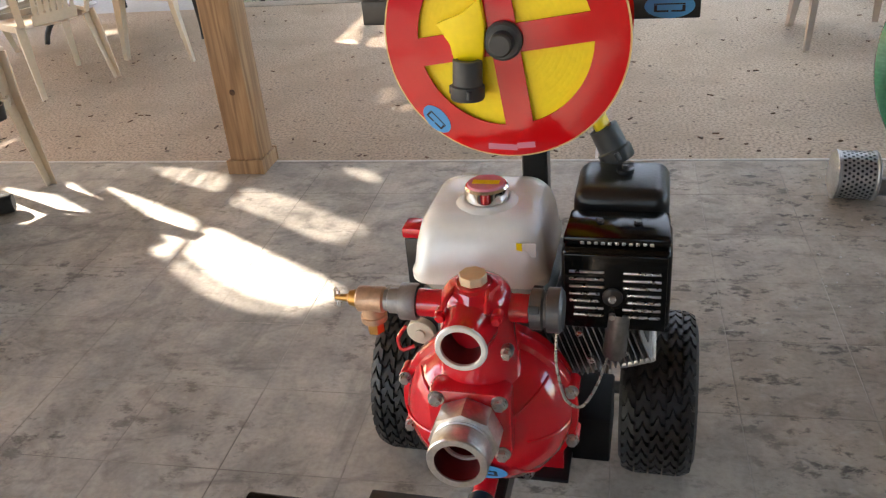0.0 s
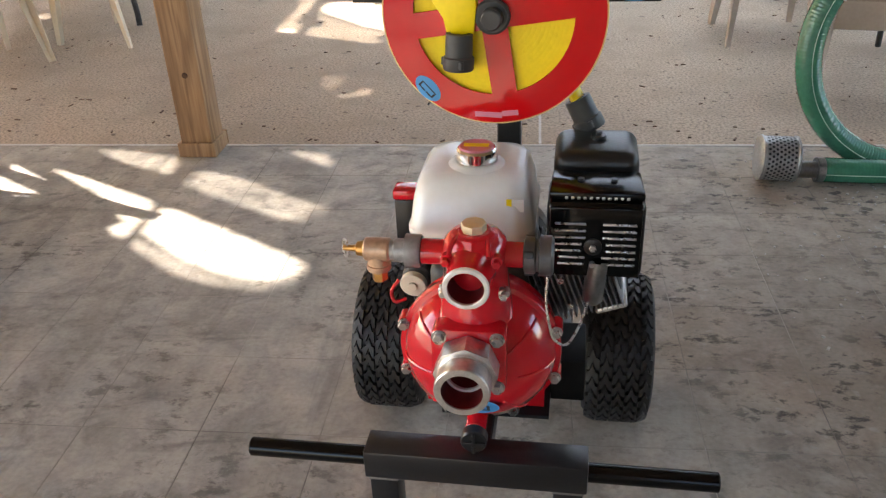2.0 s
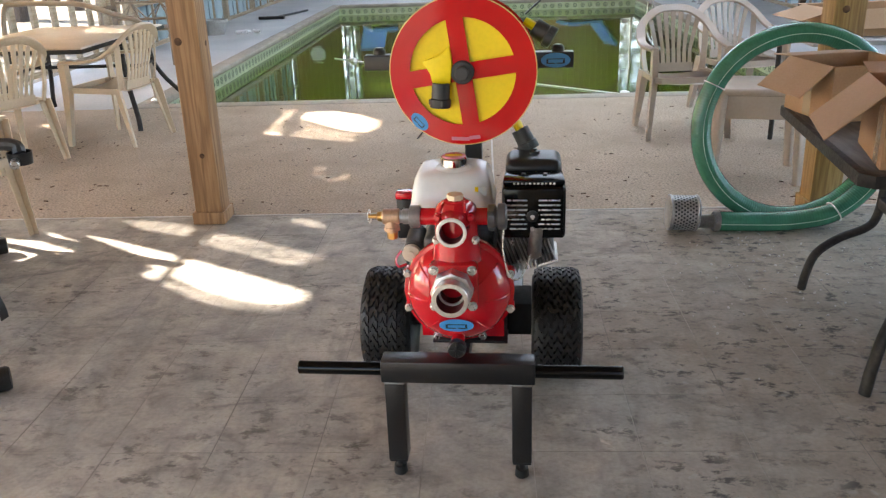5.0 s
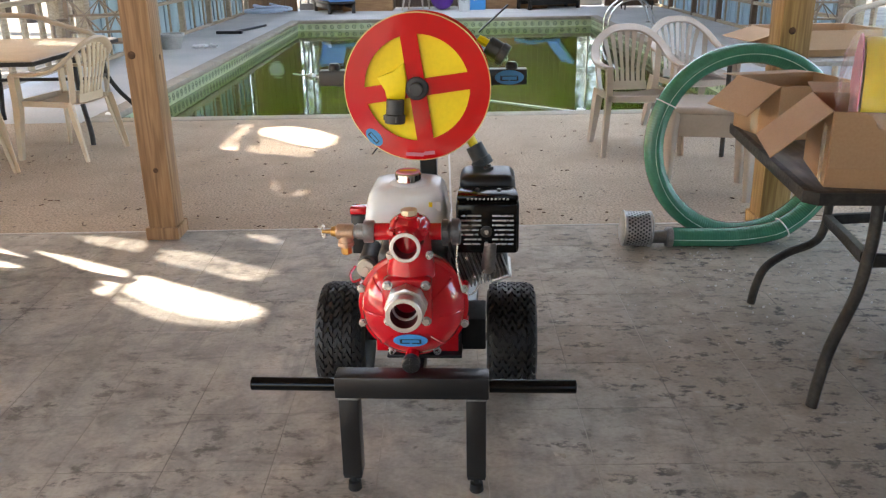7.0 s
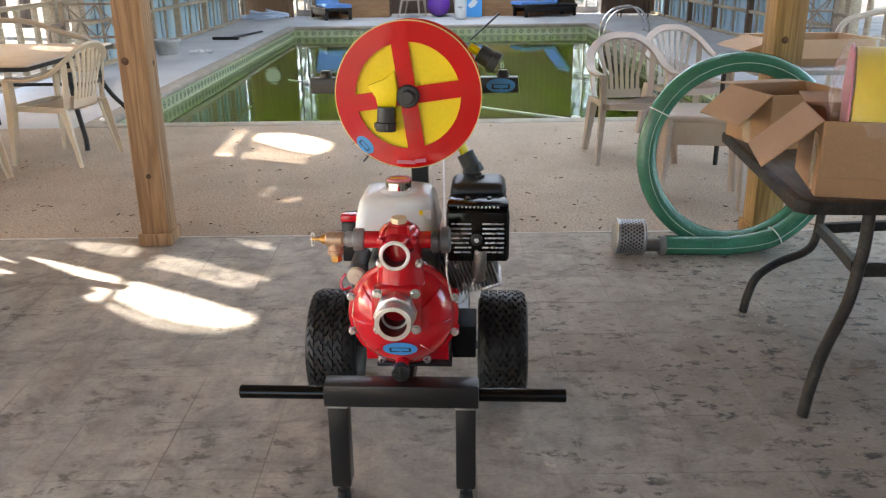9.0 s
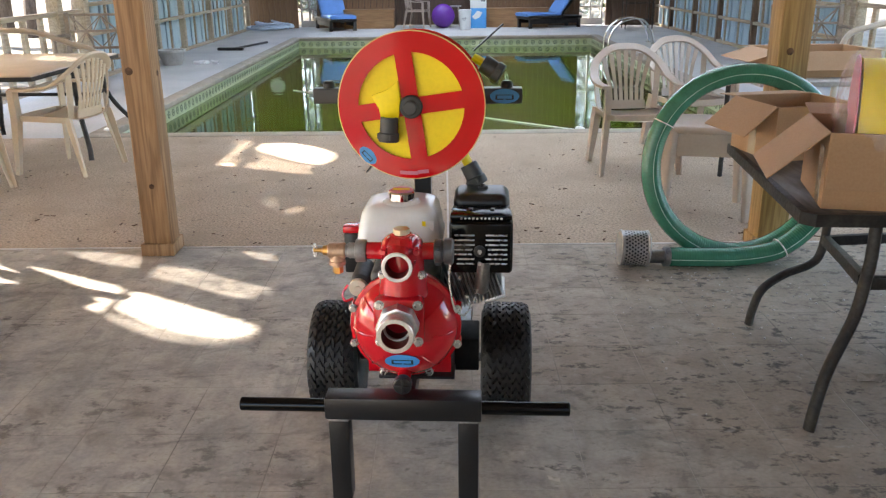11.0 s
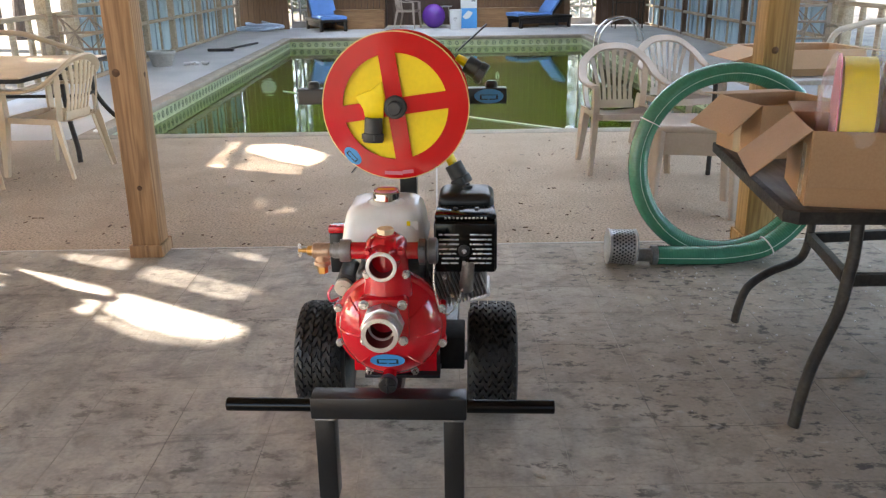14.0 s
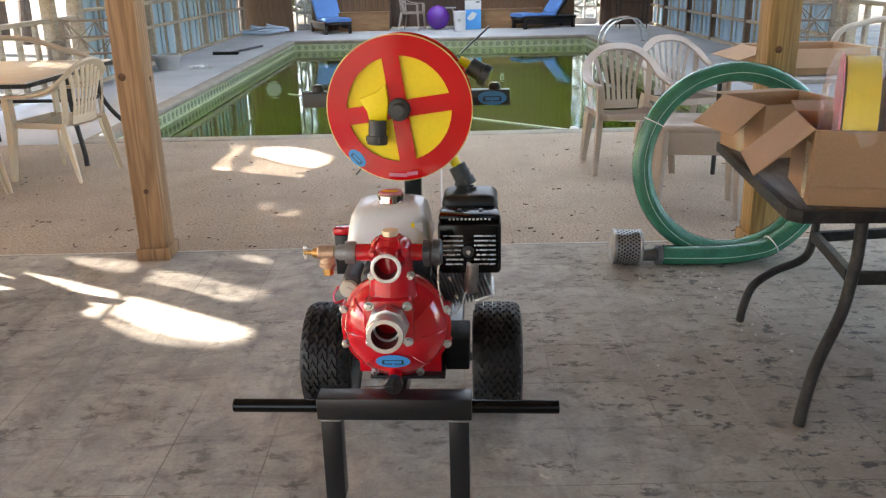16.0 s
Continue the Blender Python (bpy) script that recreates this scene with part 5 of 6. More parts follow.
            sec = [(-0.026, -0.026), (0.026, -0.026), (0.026, -0.018), (-0.016, -0.018), (-0.016, 0.026), (-0.026, 0.026)]
            if s > 0:
                sec = [(-u, v) for u, v in sec][::-1]
            part("leg", sweep([t, k, f], 0, shape=sec, radii=[1.0, 1.05, 0.62]), mat, c)
    return c


c1 = resin_chair(pose(-2.63, 4.18, 0, 0, 0, -103), M["chair"], "tan resin armchair with slatted back at tan patio table")
for x, y, a in ((-3.14, 3.53, -118), (-2.50, 1.84, 79), (-4.05, 3.9, -60)):
    copy_thing(c1, pose(x, y, 0, 0, 0, a))
c2 = resin_chair(pose(1.42, 4.0, 0, 0, 0, 4), M["chair_b"], "greyish tan resin armchair with slatted back by the pool")
for x, y, a in ((1.98, 4.62, 12),):
    copy_thing(c2, pose(x, y, 0, 0, 0, a))

# a resin armchair, stood in for by a plain table shape
rs = thing("resin_side_table", pose(1.60, 2.92, 0, 0, 0, -12), "greyish resin armchair, built as a low table with deep apron", "side table")
part("table_top", box(-0.24, 0.24, -0.22, 0.22, 0.485, 0.53, 0.021, 4), M["chair_b"], rs)
part("apron", join(box(-0.215, 0.215, -0.20, -0.185, 0.36, 0.499, 0.004), box(-0.215, 0.215, 0.185, 0.20, 0.36, 0.499, 0.004), box(-0.22, -0.205, -0.18, 0.18, 0.36, 0.499, 0.004), box(0.205, 0.22, -0.18, 0.18, 0.36, 0.499, 0.004)), M["chair_b"], rs)
for sx in (-1, 1):
    for sy in (-1, 1):
        part("table_leg", sweep([(sx * 0.205, sy * 0.19, 0.499), (sx * 0.225, sy * 0.21, 0.0)], 0, shape=rounded(0.07, 0.05, 0.015, 3), radii=[1.0, 0.65]), M["chair_b"], rs)

# ---- green suction hose coil with strainer ----
hc = thing("suction_hose", pose(1.50, 2.06, 0), "coiled green ribbed suction hose leaning on post, with metal strainer", "hose")
HR, HT = 0.425, 0.046


def coil_point(a):
    """Round the coil; the loop leans back against the post."""
    turns = a / 360.0
    x, z = HR * math.cos(radians(a)), HR * math.sin(radians(a))
    return Vector((x, 0.10 * (z + HR) / (2 * HR) + 0.085 * turns, z + HR + HT))


line = [Vector((-0.33, -0.10, 0.047)), Vector((-0.2, -0.105, 0.045)), Vector((-0.02, -0.10, 0.0425))] + [coil_point(-90 + a) + Vector((0, -0.10 + 0.0 * a, 0)) for a in range(20, 476, 12)]
line = spline(line, 4)
fine_line, left = [line[0]], 0.004
for a, b in zip(line, line[1:]):
    seg = (b - a).length
    while left < seg:
        fine_line.append(a.lerp(b, left / seg))
        left += 0.004
    left -= seg
part("hose_body", sweep(fine_line, HT, 18, radii=[(1.0, 1.02, 1.034)[k % 3] for k in range(len(fine_line))]), M["hose"], hc)
# thin pale bar that stands in for the highlight along the hose
stripe = []
for i in range(len(line) - 1):
    w, s, u = frame_of(line[i + 1] - line[i])
    inward = Vector((0, -1, 0.0))
    stripe.append(line[i] + (inward - w * inward.dot(w)).normalized() * (HT + 0.0030))
part("hose_stripe", sweep(stripe, 0.0017, 6), M["hose_shine"], hc, "highlight along the hose, drawn as a pale stripe")
part("hose_fitting", join(cyl((-0.33, -0.10, 0.047), (-0.36, -0.10, 0.048), 0.047, 22), cyl((-0.355, -0.10, 0.048), (-0.43, -0.10, 0.050), 0.032, 20)), M["iron"], hc, "steel clamp and nipple")
CAGE_AT, CAGE_WAY = Vector((-0.432, -0.10, 0.090)), Vector((-1.0, 0.03, 0.04))
cage = part("strainer", lathe([(0.03, 0), (0.078, 0.002), (0.086, 0.006), (0.087, 0.012), (0.083, 0.016), (0.082, 0.128), (0.086, 0.131), (0.086, 0.138), (0.080, 0.141), (0, 0.141)], CAGE_AT, CAGE_WAY, 40), M["strainer"], hc, "perforated galvanised strainer drum")
hole_bm = bmesh.new()
w, s, u = frame_of(CAGE_WAY)
for r in range(8):
    for k in range(28):
        a = 2 * math.pi * (k + 0.5 * (r % 2)) / 28
        n_ = s * math.cos(a) + u * math.sin(a)
        p = CAGE_AT + w * (0.025 + r * 0.0133) + n_ * 0.0829
        t1 = w.cross(n_)
        vs = [hole_bm.verts.new(p + (w * math.cos(q) + t1 * math.sin(q)) * 0.0053) for q in [math.pi * j / 3 for j in range(6)]]
        hole_bm.faces.new(vs)
bmesh.ops.recalc_face_normals(hole_bm, faces=hole_bm.faces)
part("perforations", hole_bm, M["ink"], cage, "dark round perforations")["kind"] = "stuff"
for i in (14, 44, 86):
    w, s, u = frame_of(line[i + 1] - line[i])
    part("tie", sweep([line[i] + (s * math.cos(q) + u * math.sin(q)) * (HT + 0.004) for q in [2 * math.pi * j / 20 for j in range(20)]], 0.003, 6, closed=True), M["white"], hc, "thin white cord tie")

# ---- dark patio table with cartons ----
TZ = 0.662
pt = thing("patio_table", pose(0, 0, 0), "dark metal patio table with curved legs, cartons on top", "table")
top = [(1.205, 0.575), (2.36, 0.505), (2.42, 1.54), (1.285, 1.60), (1.185, 0.60)]
part("table_top", prism(top, TZ - 0.012, TZ, 0.003), M["table_slate"], pt)
rimline = [Vector((x, y, TZ - 0.014)) for x, y in top]
part("table_rim", sweep(rimline, 0, shape=[(-0.014, -0.022), (0.014, -0.022), (0.016, 0.0), (0.014, 0.017), (-0.012, 0.017), (-0.014, 0.0)], closed=True), M["table_metal"], pt)
leg_shape = [(0.020 * math.cos(t), 0.016 * math.sin(t)) for t in [2 * math.pi * k / 12 for k in range(12)]]
for pts in ([(1.222, 0.458, 0.0), (1.236, 0.465, 0.09), (1.272, 0.49, 0.20), (1.345, 0.53, 0.345), (1.373, 0.55, 0.46), (1.385, 0.56, 0.53), (1.392, 0.575, 0.64)],
            [(1.314, 1.268, 0.0), (1.325, 1.268, 0.07), (1.355, 1.27, 0.15), (1.44, 1.285, 0.205), (1.535, 1.293, 0.24), (1.575, 1.295, 0.285), (1.59, 1.30, 0.40), (1.59, 1.30, 0.64)],
            [(2.36, 0.45, 0.0), (2.30, 0.47, 0.2), (2.24, 0.50, 0.335), (2.19, 0.53, 0.45), (2.18, 0.56, 0.64)],
            [(2.38, 1.44, 0.0), (2.33, 1.42, 0.2), (2.25, 1.39, 0.335), (2.2, 1.37, 0.45), (2.19, 1.36, 0.64)]):
    part("table_leg", sweep(spline(pts, 5), 0.018, shape=leg_shape), M["table_metal"], pt)
flat_bar = [(-0.012, -0.019), (0.012, -0.019), (0.015, -0.012), (0.015, 0.012), (0.012, 0.019), (-0.012, 0.019), (-0.015, 0.012), (-0.015, -0.012)]
part("brace", sweep([(1.60, 1.30, 0.34), (2.19, 1.36, 0.34)], 0, shape=flat_bar), M["table_metal"], pt)
part("brace", sweep([(1.385, 0.555, 0.45), (2.18, 0.55, 0.445)], 0, shape=flat_bar), M["table_metal"], pt)
part("brace", sweep([(1.375, 0.57, 0.452), (1.48, 0.92, 0.40), (1.585, 1.285, 0.345)], 0, shape=flat_bar), M["table_metal"], pt)
part("brace", sweep([(2.185, 0.57, 0.45), (2.19, 1.34, 0.36)], 0, shape=flat_bar), M["table_metal"], pt)


def carton(m, w, d, h, flaps, label, mat="card"):
    """An open cardboard box; flaps: side, length, droop in degrees past level."""
    b = thing("carton", m, label, "cardboard box", "cartons")
    t = 0.004
    part("carton_bottom", box(0.0, w, 0, d, 0.0, t), M[mat], b)
    part("carton_side", box(0, w, 0, t, t, h), M[mat], b)
    part("carton_side", box(0, w, d - t, d, t, h), M[mat], b)
    part("carton_side", box(0, t, t, d - t, t, h), M[mat], b)
    part("carton_side", box(w - t, w, t, d - t, t, h), M[mat], b)
    for side, length, droop in flaps:
        run, place = {"left": (d, pose(0, d, h, 0, 0, -90)), "right": (d, pose(w, 0, h, 0, 0, 90)), "front": (w, pose(0, 0, h)), "back": (w, pose(w, d, h, 0, 0, 180))}[side]
        fl = box(0.003, run - 0.003, -length, 0, -t / 2, t / 2, 0.0012, 1)
        part("carton_flap", fl, M["card_in"], b, "", place @ pose(0, 0, 0, droop, 0, 0))
    return b


b1 = carton(pose(1.245, 0.635, TZ + 0.001, 0, 0, -13), 0.46, 0.36, 0.232, (("left", 0.22, 42), ("front", 0.17, 86), ("back", 0.12, -8)), "open brown carton on patio table, holding wrapped hose rolls")
part("tape_strip", box(-0.0012, -0.0002, 0.05, 0.11, 0.0, 0.18), M["tape"], b1, "glossy packing tape")
b2 = carton(pose(1.335, 1.27, TZ + 0.001, 0, 0, 11), 0.34, 0.31, 0.205, (("left", 0.165, 40), ("back", 0.13, 4), ("front", 0.12, 130), ("right", 0.13, 40)), "empty open brown carton on patio table")
part("tape_strip", box(-0.0012, -0.0002, 0.13, 0.18, 0.0, 0.14), M["tape"], b2, "glossy packing tape")


def hose_roll(m):
    r_ = thing("hose_roll", m, "yellow fire hose roll with red side disc in clear plastic wrap", "hose", "wrapped hose rolls")
    part("roll", join(*[lathe([(r - 0.0075, 0.0), (r + 0.0055, 0.0), (r + 0.0065, 0.003), (r + 0.0065, 0.092), (r + 0.0055, 0.095), (r - 0.0075, 0.095)], (0, 0, 0), (1, 0, 0), 48) for r in [0.06 + 0.0145 * k for k in range(10)]]), M["yellow"], r_)
    part("side_disc", lathe([(0.02, -0.012), (0.205, -0.012), (0.207, -0.010), (0.207, -0.007), (0.02, -0.006)], (0, 0, 0), (1, 0, 0), 48), M["pink"], r_, "red side disc seen through wrap")
    wrap = lathe([(0.0, -0.05), (0.06, -0.055), (0.12, -0.05), (0.17, -0.04), (0.20, -0.025), (0.225, 0.0), (0.23, 0.025), (0.232, 0.05), (0.228, 0.075), (0.22, 0.10), (0.12, 0.115), (0, 0.115)], (0, 0, 0), (1, 0, 0), 96)
    bmesh.ops.subdivide_edges(wrap, edges=[e for e in wrap.edges if e.calc_length() > 0.02], cuts=2, use_grid_fill=True)
    for v in wrap.verts:
        v.co += Vector(noise.noise_vector(v.co * 26)) * 0.013 + Vector(noise.noise_vector(v.co * 75)) * 0.008
    part("plastic_wrap", wrap, M["film"], r_, "crinkled clear plastic wrap").visible_shadow = False
    return r_


hr = hose_roll(pose(1.405, 0.835, TZ + 0.006 + 0.226, 0, 0, -22))
copy_thing(hr, pose(1.545, 0.80, TZ + 0.006 + 0.226, 0, 0, -22))

# ---- second table by the post with a big carton ----
st = thing("side_table", pose(2.45, 3.4, 0), "pale folding table with a big open carton", "table")
part("table_top", box(-0.55, 0.75, -0.4, 0.4, 0.70, 0.73, 0.006), M["pot"], st)
for x in (-0.48, 0.68):
    for y in (-0.34, 0.34):
        part("table_leg", cyl((x, y, 0), (x, y, 0.699), 0.016), M["table_metal"], st)
carton(pose(2.06, 3.15, 0.732, 0, 0, 4), 0.60, 0.42, 0.15, (("left", 0.2, 16), ("front", 0.12, 60), ("right", 0.2, 8), ("back", 0.18, 4)), "big open brown carton with splayed flaps on side table")

# ---- left: tan patio table and tube rails ----
lt = thing("tan_table", pose(-3.25, 5.02, 0), "long tan patio table with dark curved metal legs", "table")
part("table_top", box(-0.55, 0.55, -1.10, 0.48, 0.672, 0.70, 0.01, 3), M["table_tan"], lt)
part("table_rim", join(box(-0.555, 0.555, -1.107, -1.1005, 0.66, 0.69, 0.002), box(-0.555, 0.555, 0.4805, 0.487, 0.66, 0.69, 0.002), box(0.5505, 0.557, -1.10, 0.48, 0.66, 0.69, 0.002)), M["table_metal"], lt)
for x, sx in ((0.50, 1), (-0.40, -1)):
    for y, sy in ((-0.33, -1), (0.25, 1)):
        part("table_leg", sweep(spline([(x + 0.16 * sx, y + 0.26 * sy, 0), (x + 0.14 * sx, y + 0.22 * sy, 0.1), (x + 0.05 * sx, y + 0.08 * sy, 0.28), (x, y, 0.45), (x, y, 0.67)], 5), 0.019, 10), M["table_metal"], lt)
    part("brace", sweep([(x, -0.33, 0.42), (x, 0.25, 0.42)], 0.014, 8), M["table_metal"], lt)
part("brace", sweep([(-0.40, 0.0, 0.42), (0.50, 0.0, 0.42)], 0.014, 8), M["table_metal"], lt)


def grab_rail(m, pts, label):
    g = thing("grab_rail", m, label, "handrail", "pool handrails")
    part("rail_tube", sweep(spline(pts, 6), 0.024, 14), M["rail_metal"], g)
    for p in (pts[0], pts[-1]):
        part("rail_flange", lathe([(0.05, 0.0), (0.055, 0.004), (0.05, 0.016), (0.026, 0.026)], (p[0], p[1], 0.0), (0, 0, 1), 18), M["white"], g)
    return g


grab_rail(pose(0, 0, 0), [(-4.25, 5.72, 0.0), (-4.25, 5.72, 0.5), (-4.2, 5.72, 0.84), (-4.05, 5.72, 0.885), (-3.75, 5.72, 0.88), (-3.48, 5.72, 0.862), (-3.2, 5.72, 0.77), (-2.98, 5.72, 0.69), (-2.93, 5.70, 0.5), (-2.93, 5.70, 0.0)], "tan tubular handrail sloping down beside the pool")
grab_rail(pose(0, 0, 0), [(3.25, 5.0, 0.0), (3.25, 5.0, 0.6), (3.30, 5.0, 0.82), (3.45, 5.0, 0.885), (3.62, 5.0, 0.916), (3.9, 5.0, 0.93), (4.2, 5.0, 0.93), (4.35, 5.0, 0.85), (4.37, 5.0, 0.5), (4.37, 5.0, 0.0)], "tan tubular handrail beside the pool")


def lattice_bench(m):
    b = thing("lattice_bench", m, "weathered grey-tan garden bench with lattice back", "bench", "lattice benches")
    w = 0.38
    part("seat", box(-w, w, -0.42, 0.0, 0.40, 0.43, 0.006), M["bench_metal"], b)
    for x in (-w, w):
        part("back_stile", sweep([(x, 0.0, 0.0), (x, 0.0, 0.42), (x * 1.03, 0.10, 0.90)], 0, shape=[(-0.025, -0.02), (0.025, -0.02), (0.025, 0.02), (-0.025, 0.02)]), M["bench_metal"], b)
        part("front_leg", box(x - 0.022, x + 0.022, -0.42, -0.376, 0, 0.399, 0.003), M["bench_metal"], b)
        part("arm", sweep(spline([(x, 0.04, 0.64), (x, -0.2, 0.66), (x, -0.42, 0.62), (x, -0.40, 0.42)], 4), 0.02, 8), M["bench_metal"], b)
    for z in (0.50, 0.69, 0.875):
        y = 0.10 * (z - 0.42) / 0.48
        part("back_rail", box(-w, w, y - 0.012, y + 0.012, z - 0.014, z + 0.014, 0.003), M["bench_metal"], b)
    for row, (z0, z1) in enumerate(((0.505, 0.68), (0.70, 0.865))):
        for k in range(4):
            x0 = -w + 0.03 + k * (2 * w - 0.06) / 4
            x1 = x0 + (2 * w - 0.06) / 4
            y0, y1 = 0.10 * (z0 - 0.42) / 0.48, 0.10 * (z1 - 0.42) / 0.48
            for f in (0.0, 0.5):
                a, c = ((x0 + f * (x1 - x0), z0), (x1 - (0.5 - f) * (x1 - x0) * 0, z1))
                if (k + row) % 2:
                    a, c = (x1 - f * (x1 - x0), z0), (x0, z1)
                part("lattice_bar", sweep([(a[0], y0, a[1]), (c[0], y1, c[1])], 0, shape=[(-0.010, -0.006), (0.010, -0.006), (0.010, 0.006), (-0.010, 0.006)]), M["bench_metal"], b)
    return b


lb = lattice_bench(pose(-3.96, 8.35, 0, 0, 0, 4))
copy_thing(lb, pose(4.42, 8.45, 0, 0, 0, -6))

# ---- far deck: loungers, benches, ball, bucket, carton, chair ----
def lounger(m):
    b = thing("sun_lounger", m, "dark wicker sun lounger with blue cushion, back raised", "sun lounger", "sun loungers")
    part("frame", box(-0.32, 0.32, -0.75, 0.65, 0.20, 0.27, 0.02), M["wicker"], b)
    for x in (-0.28, 0.28):
        for y in (-0.68, 0.58):
            part("leg", box(x - 0.035, x + 0.035, y - 0.035, y + 0.035, 0, 0.199, 0.006), M["wicker"], b)
        part("skirt", box(x - 0.01, x + 0.01, -0.64, 0.54, 0.10, 0.199, 0.003), M["wicker"], b)
    part("seat_cushion", sweep(spline([(0, -0.78, 0.305), (0, -0.5, 0.315), (0, -0.1, 0.30), (0, 0.12, 0.31)], 4), 0, shape=[(x * 1.0, z) for x, z in rounded(0.60, 0.07, 0.03, 3)]), M["cushion"], b)
    part("back_frame", sweep([(0, 0.12, 0.275), (0, 0.56, 0.80)], 0, shape=[(-0.31, -0.012), (0.31, -0.012), (0.31, 0.012), (-0.31, 0.012)]), M["wicker"], b)
    part("back_cushion", sweep([(0, 0.08, 0.325), (0, 0.30, 0.60), (0, 0.52, 0.85)], 0, shape=[(x, z) for x, z in rounded(0.60, 0.07, 0.03, 3)]), M["cushion"], b)
    return b


lg1 = lounger(pose(-2.45, 18.42, 0, 0, 0, 22))
copy_thing(lg1, pose(2.60, 18.45, 0, 0, 0, -68))


def storage_bench(x0, x1):
    b = thing("storage_bench", pose(x0, WY1 - 0.46, 0), "brown wooden storage bench against the plank wall", "bench", "storage benches")
    w = x1 - x0
    part("bench_front", box(0, w, 0, 0.02, 0.0, 0.40, 0.003), M["bench_wood"], b)
    part("bench_side", box(0, 0.02, 0.021, 0.44, 0.0, 0.40, 0.002), M["bench_wood"], b)
    part("bench_side", box(w - 0.02, w, 0.021, 0.44, 0.0, 0.40, 0.002), M["bench_wood"], b)
    part("lid", box(-0.015, w + 0.015, -0.02, 0.45, 0.401, 0.43, 0.004), M["bench_wood"], b)
    return b


storage_bench(-2.25, -1.08)
storage_bench(1.08, 2.55)
ball = part("exercise_ball", lathe([(0.275 * math.sin(math.pi * k / 28), 0.275 - 0.275 * math.cos(math.pi * k / 28)) for k in range(29)], (0.08, 18.55, 0), (0, 0, 1), 48), M["ball"])
tagged(ball, "shiny purple exercise ball on the far deck", "exercise ball")
bk = thing("bucket", pose(0.58, 17.78, 0), "white plastic chemical bucket with lid", "bucket")
part("pail", lathe([(0, 0.002), (0.115, 0.002), (0.12, 0.01), (0.135, 0.40), (0.14, 0.405), (0.14, 0.42), (0.133, 0.42)], (0, 0, 0), (0, 0, 1), 30), M["white"], bk)
part("lid", lathe([(0.141, 0.4205), (0.145, 0.424), (0.145, 0.44), (0.13, 0.448), (0, 0.448)], (0, 0, 0), (0, 0, 1), 30), M["white"], bk)
for z, w in ((0.27, 0.05), (0.25, 0.07), (0.22, 0.04)):
    part("label_bar", box(-w, w - 0.03, -0.134, -0.128, z, z + 0.008), M["ink"], bk)
cbx = thing("supply_carton", pose(0.90, 18.42, 0), "tall blue and white printed supply carton", "cardboard box")
part("carton_body", box(-0.185, 0.185, -0.11, 0.11, 0.0, 0.45, 0.004), M["blue"], cbx)
part("carton_top_band", box(-0.185, 0.185, -0.11, 0.11, 0.4505, 0.645, 0.004), M["white"], cbx, "white printed band")
part("print_patch", prism([(-0.15, 0.26), (-0.02, 0.40), (0.09, 0.35), (0.02, 0.24), (-0.08, 0.20)], 0.1105, 0.112, 0, pose(0, 0, 0, 90)), M["white"], cbx)
part("print_bar", box(0.06, 0.15, -0.1125, -0.1105, 0.60, 0.625), M["ink"], cbx)
copy_thing(c2, pose(-0.52, 18.55, 0, 0, 0, 75))
stl = thing("stool", pose(0.36, 18.9, 0), "small grey metal stool", "stool")
part("seat", lathe([(0, 0.46), (0.15, 0.46), (0.16, 0.47), (0.16, 0.485), (0, 0.49)], (0, 0, 0), (0, 0, 1), 24), M["pot"], stl)
for k in range(4):
    a = radians(45 + 90 * k)
    part("leg", cyl((0.16 * math.cos(a), 0.16 * math.sin(a), 0), (0.11 * math.cos(a), 0.11 * math.sin(a), 0.459), 0.011, 10), M["rail_metal"], stl)
# pool ladder, brush, hose heap, planter, trolley
ld = thing("pool_ladder", pose(3.55, 14.0, 0), "bright stainless pool ladder handrails", "pool ladder")
for y in (-0.22, 0.22):
    part("ladder_rail", sweep(spline([(0.36, y, 0.0), (0.30, y, 0.22), (0.16, y, 0.41), (-0.02, y, 0.45), (-0.26, y, 0.38), (-0.43, y, 0.18), (-0.47, y, -0.1), (-0.47, y, -0.9)], 6), 0.019, 12), M["chrome"], ld)
    part("ladder_flange", lathe([(0.05, 0), (0.05, 0.01), (0.022, 0.02)], (0.36, y, 0), (0, 0, 1), 16), M["chrome"], ld)
for z in (-0.35, -0.65):
    part("ladder_step", box(-0.50, -0.44, -0.22, 0.22, z, z + 0.025, 0.004), M["white"], ld)
br = thing("pool_brush", pose(-3.68, 13.35, 0, 0, 0, -4), "dark pool brush lying on the deck", "brush")
part("brush_head", box(-0.23, 0.23, -0.05, 0.05, 0.001, 0.055, 0.01), M["black"], br)
part("brush_handle", cyl((0.08, 0.05, 0.035), (0.30, 1.3, 0.035), 0.02, 12), M["dark_iron"], br)
heap = thing("vacuum_hose", pose(-3.95, 18.25, 0), "heaped pale blue-white pool vacuum hose", "hose")
hp = []
for k in range(120):
    a = k * 0.33
    r = 0.36 + 0.12 * math.sin(k * 0.21)
    hp.append((r * math.cos(a) * 1.15, r * math.sin(a) * 0.7, 0.025 + 0.0015 * k * (0.6 + 0.4 * math.sin(a * 0.5)) + 0.02 * (1 + math.sin(k * 0.9))))
part("hose_coil", sweep(hp, 0.024, 8), M["vac_hose"], heap)
pl_ = thing("planter", pose(-4.02, 11.1, 0), "grey weathered planter pot on the deck", "planter")
part("pot", lathe([(0, 0.002), (0.14, 0.002), (0.19, 0.17), (0.21, 0.19), (0.21, 0.225), (0.185, 0.225), (0.175, 0.18), (0, 0.18)], (0, 0, 0), (0, 0, 1), 28), M["pot"], pl_)
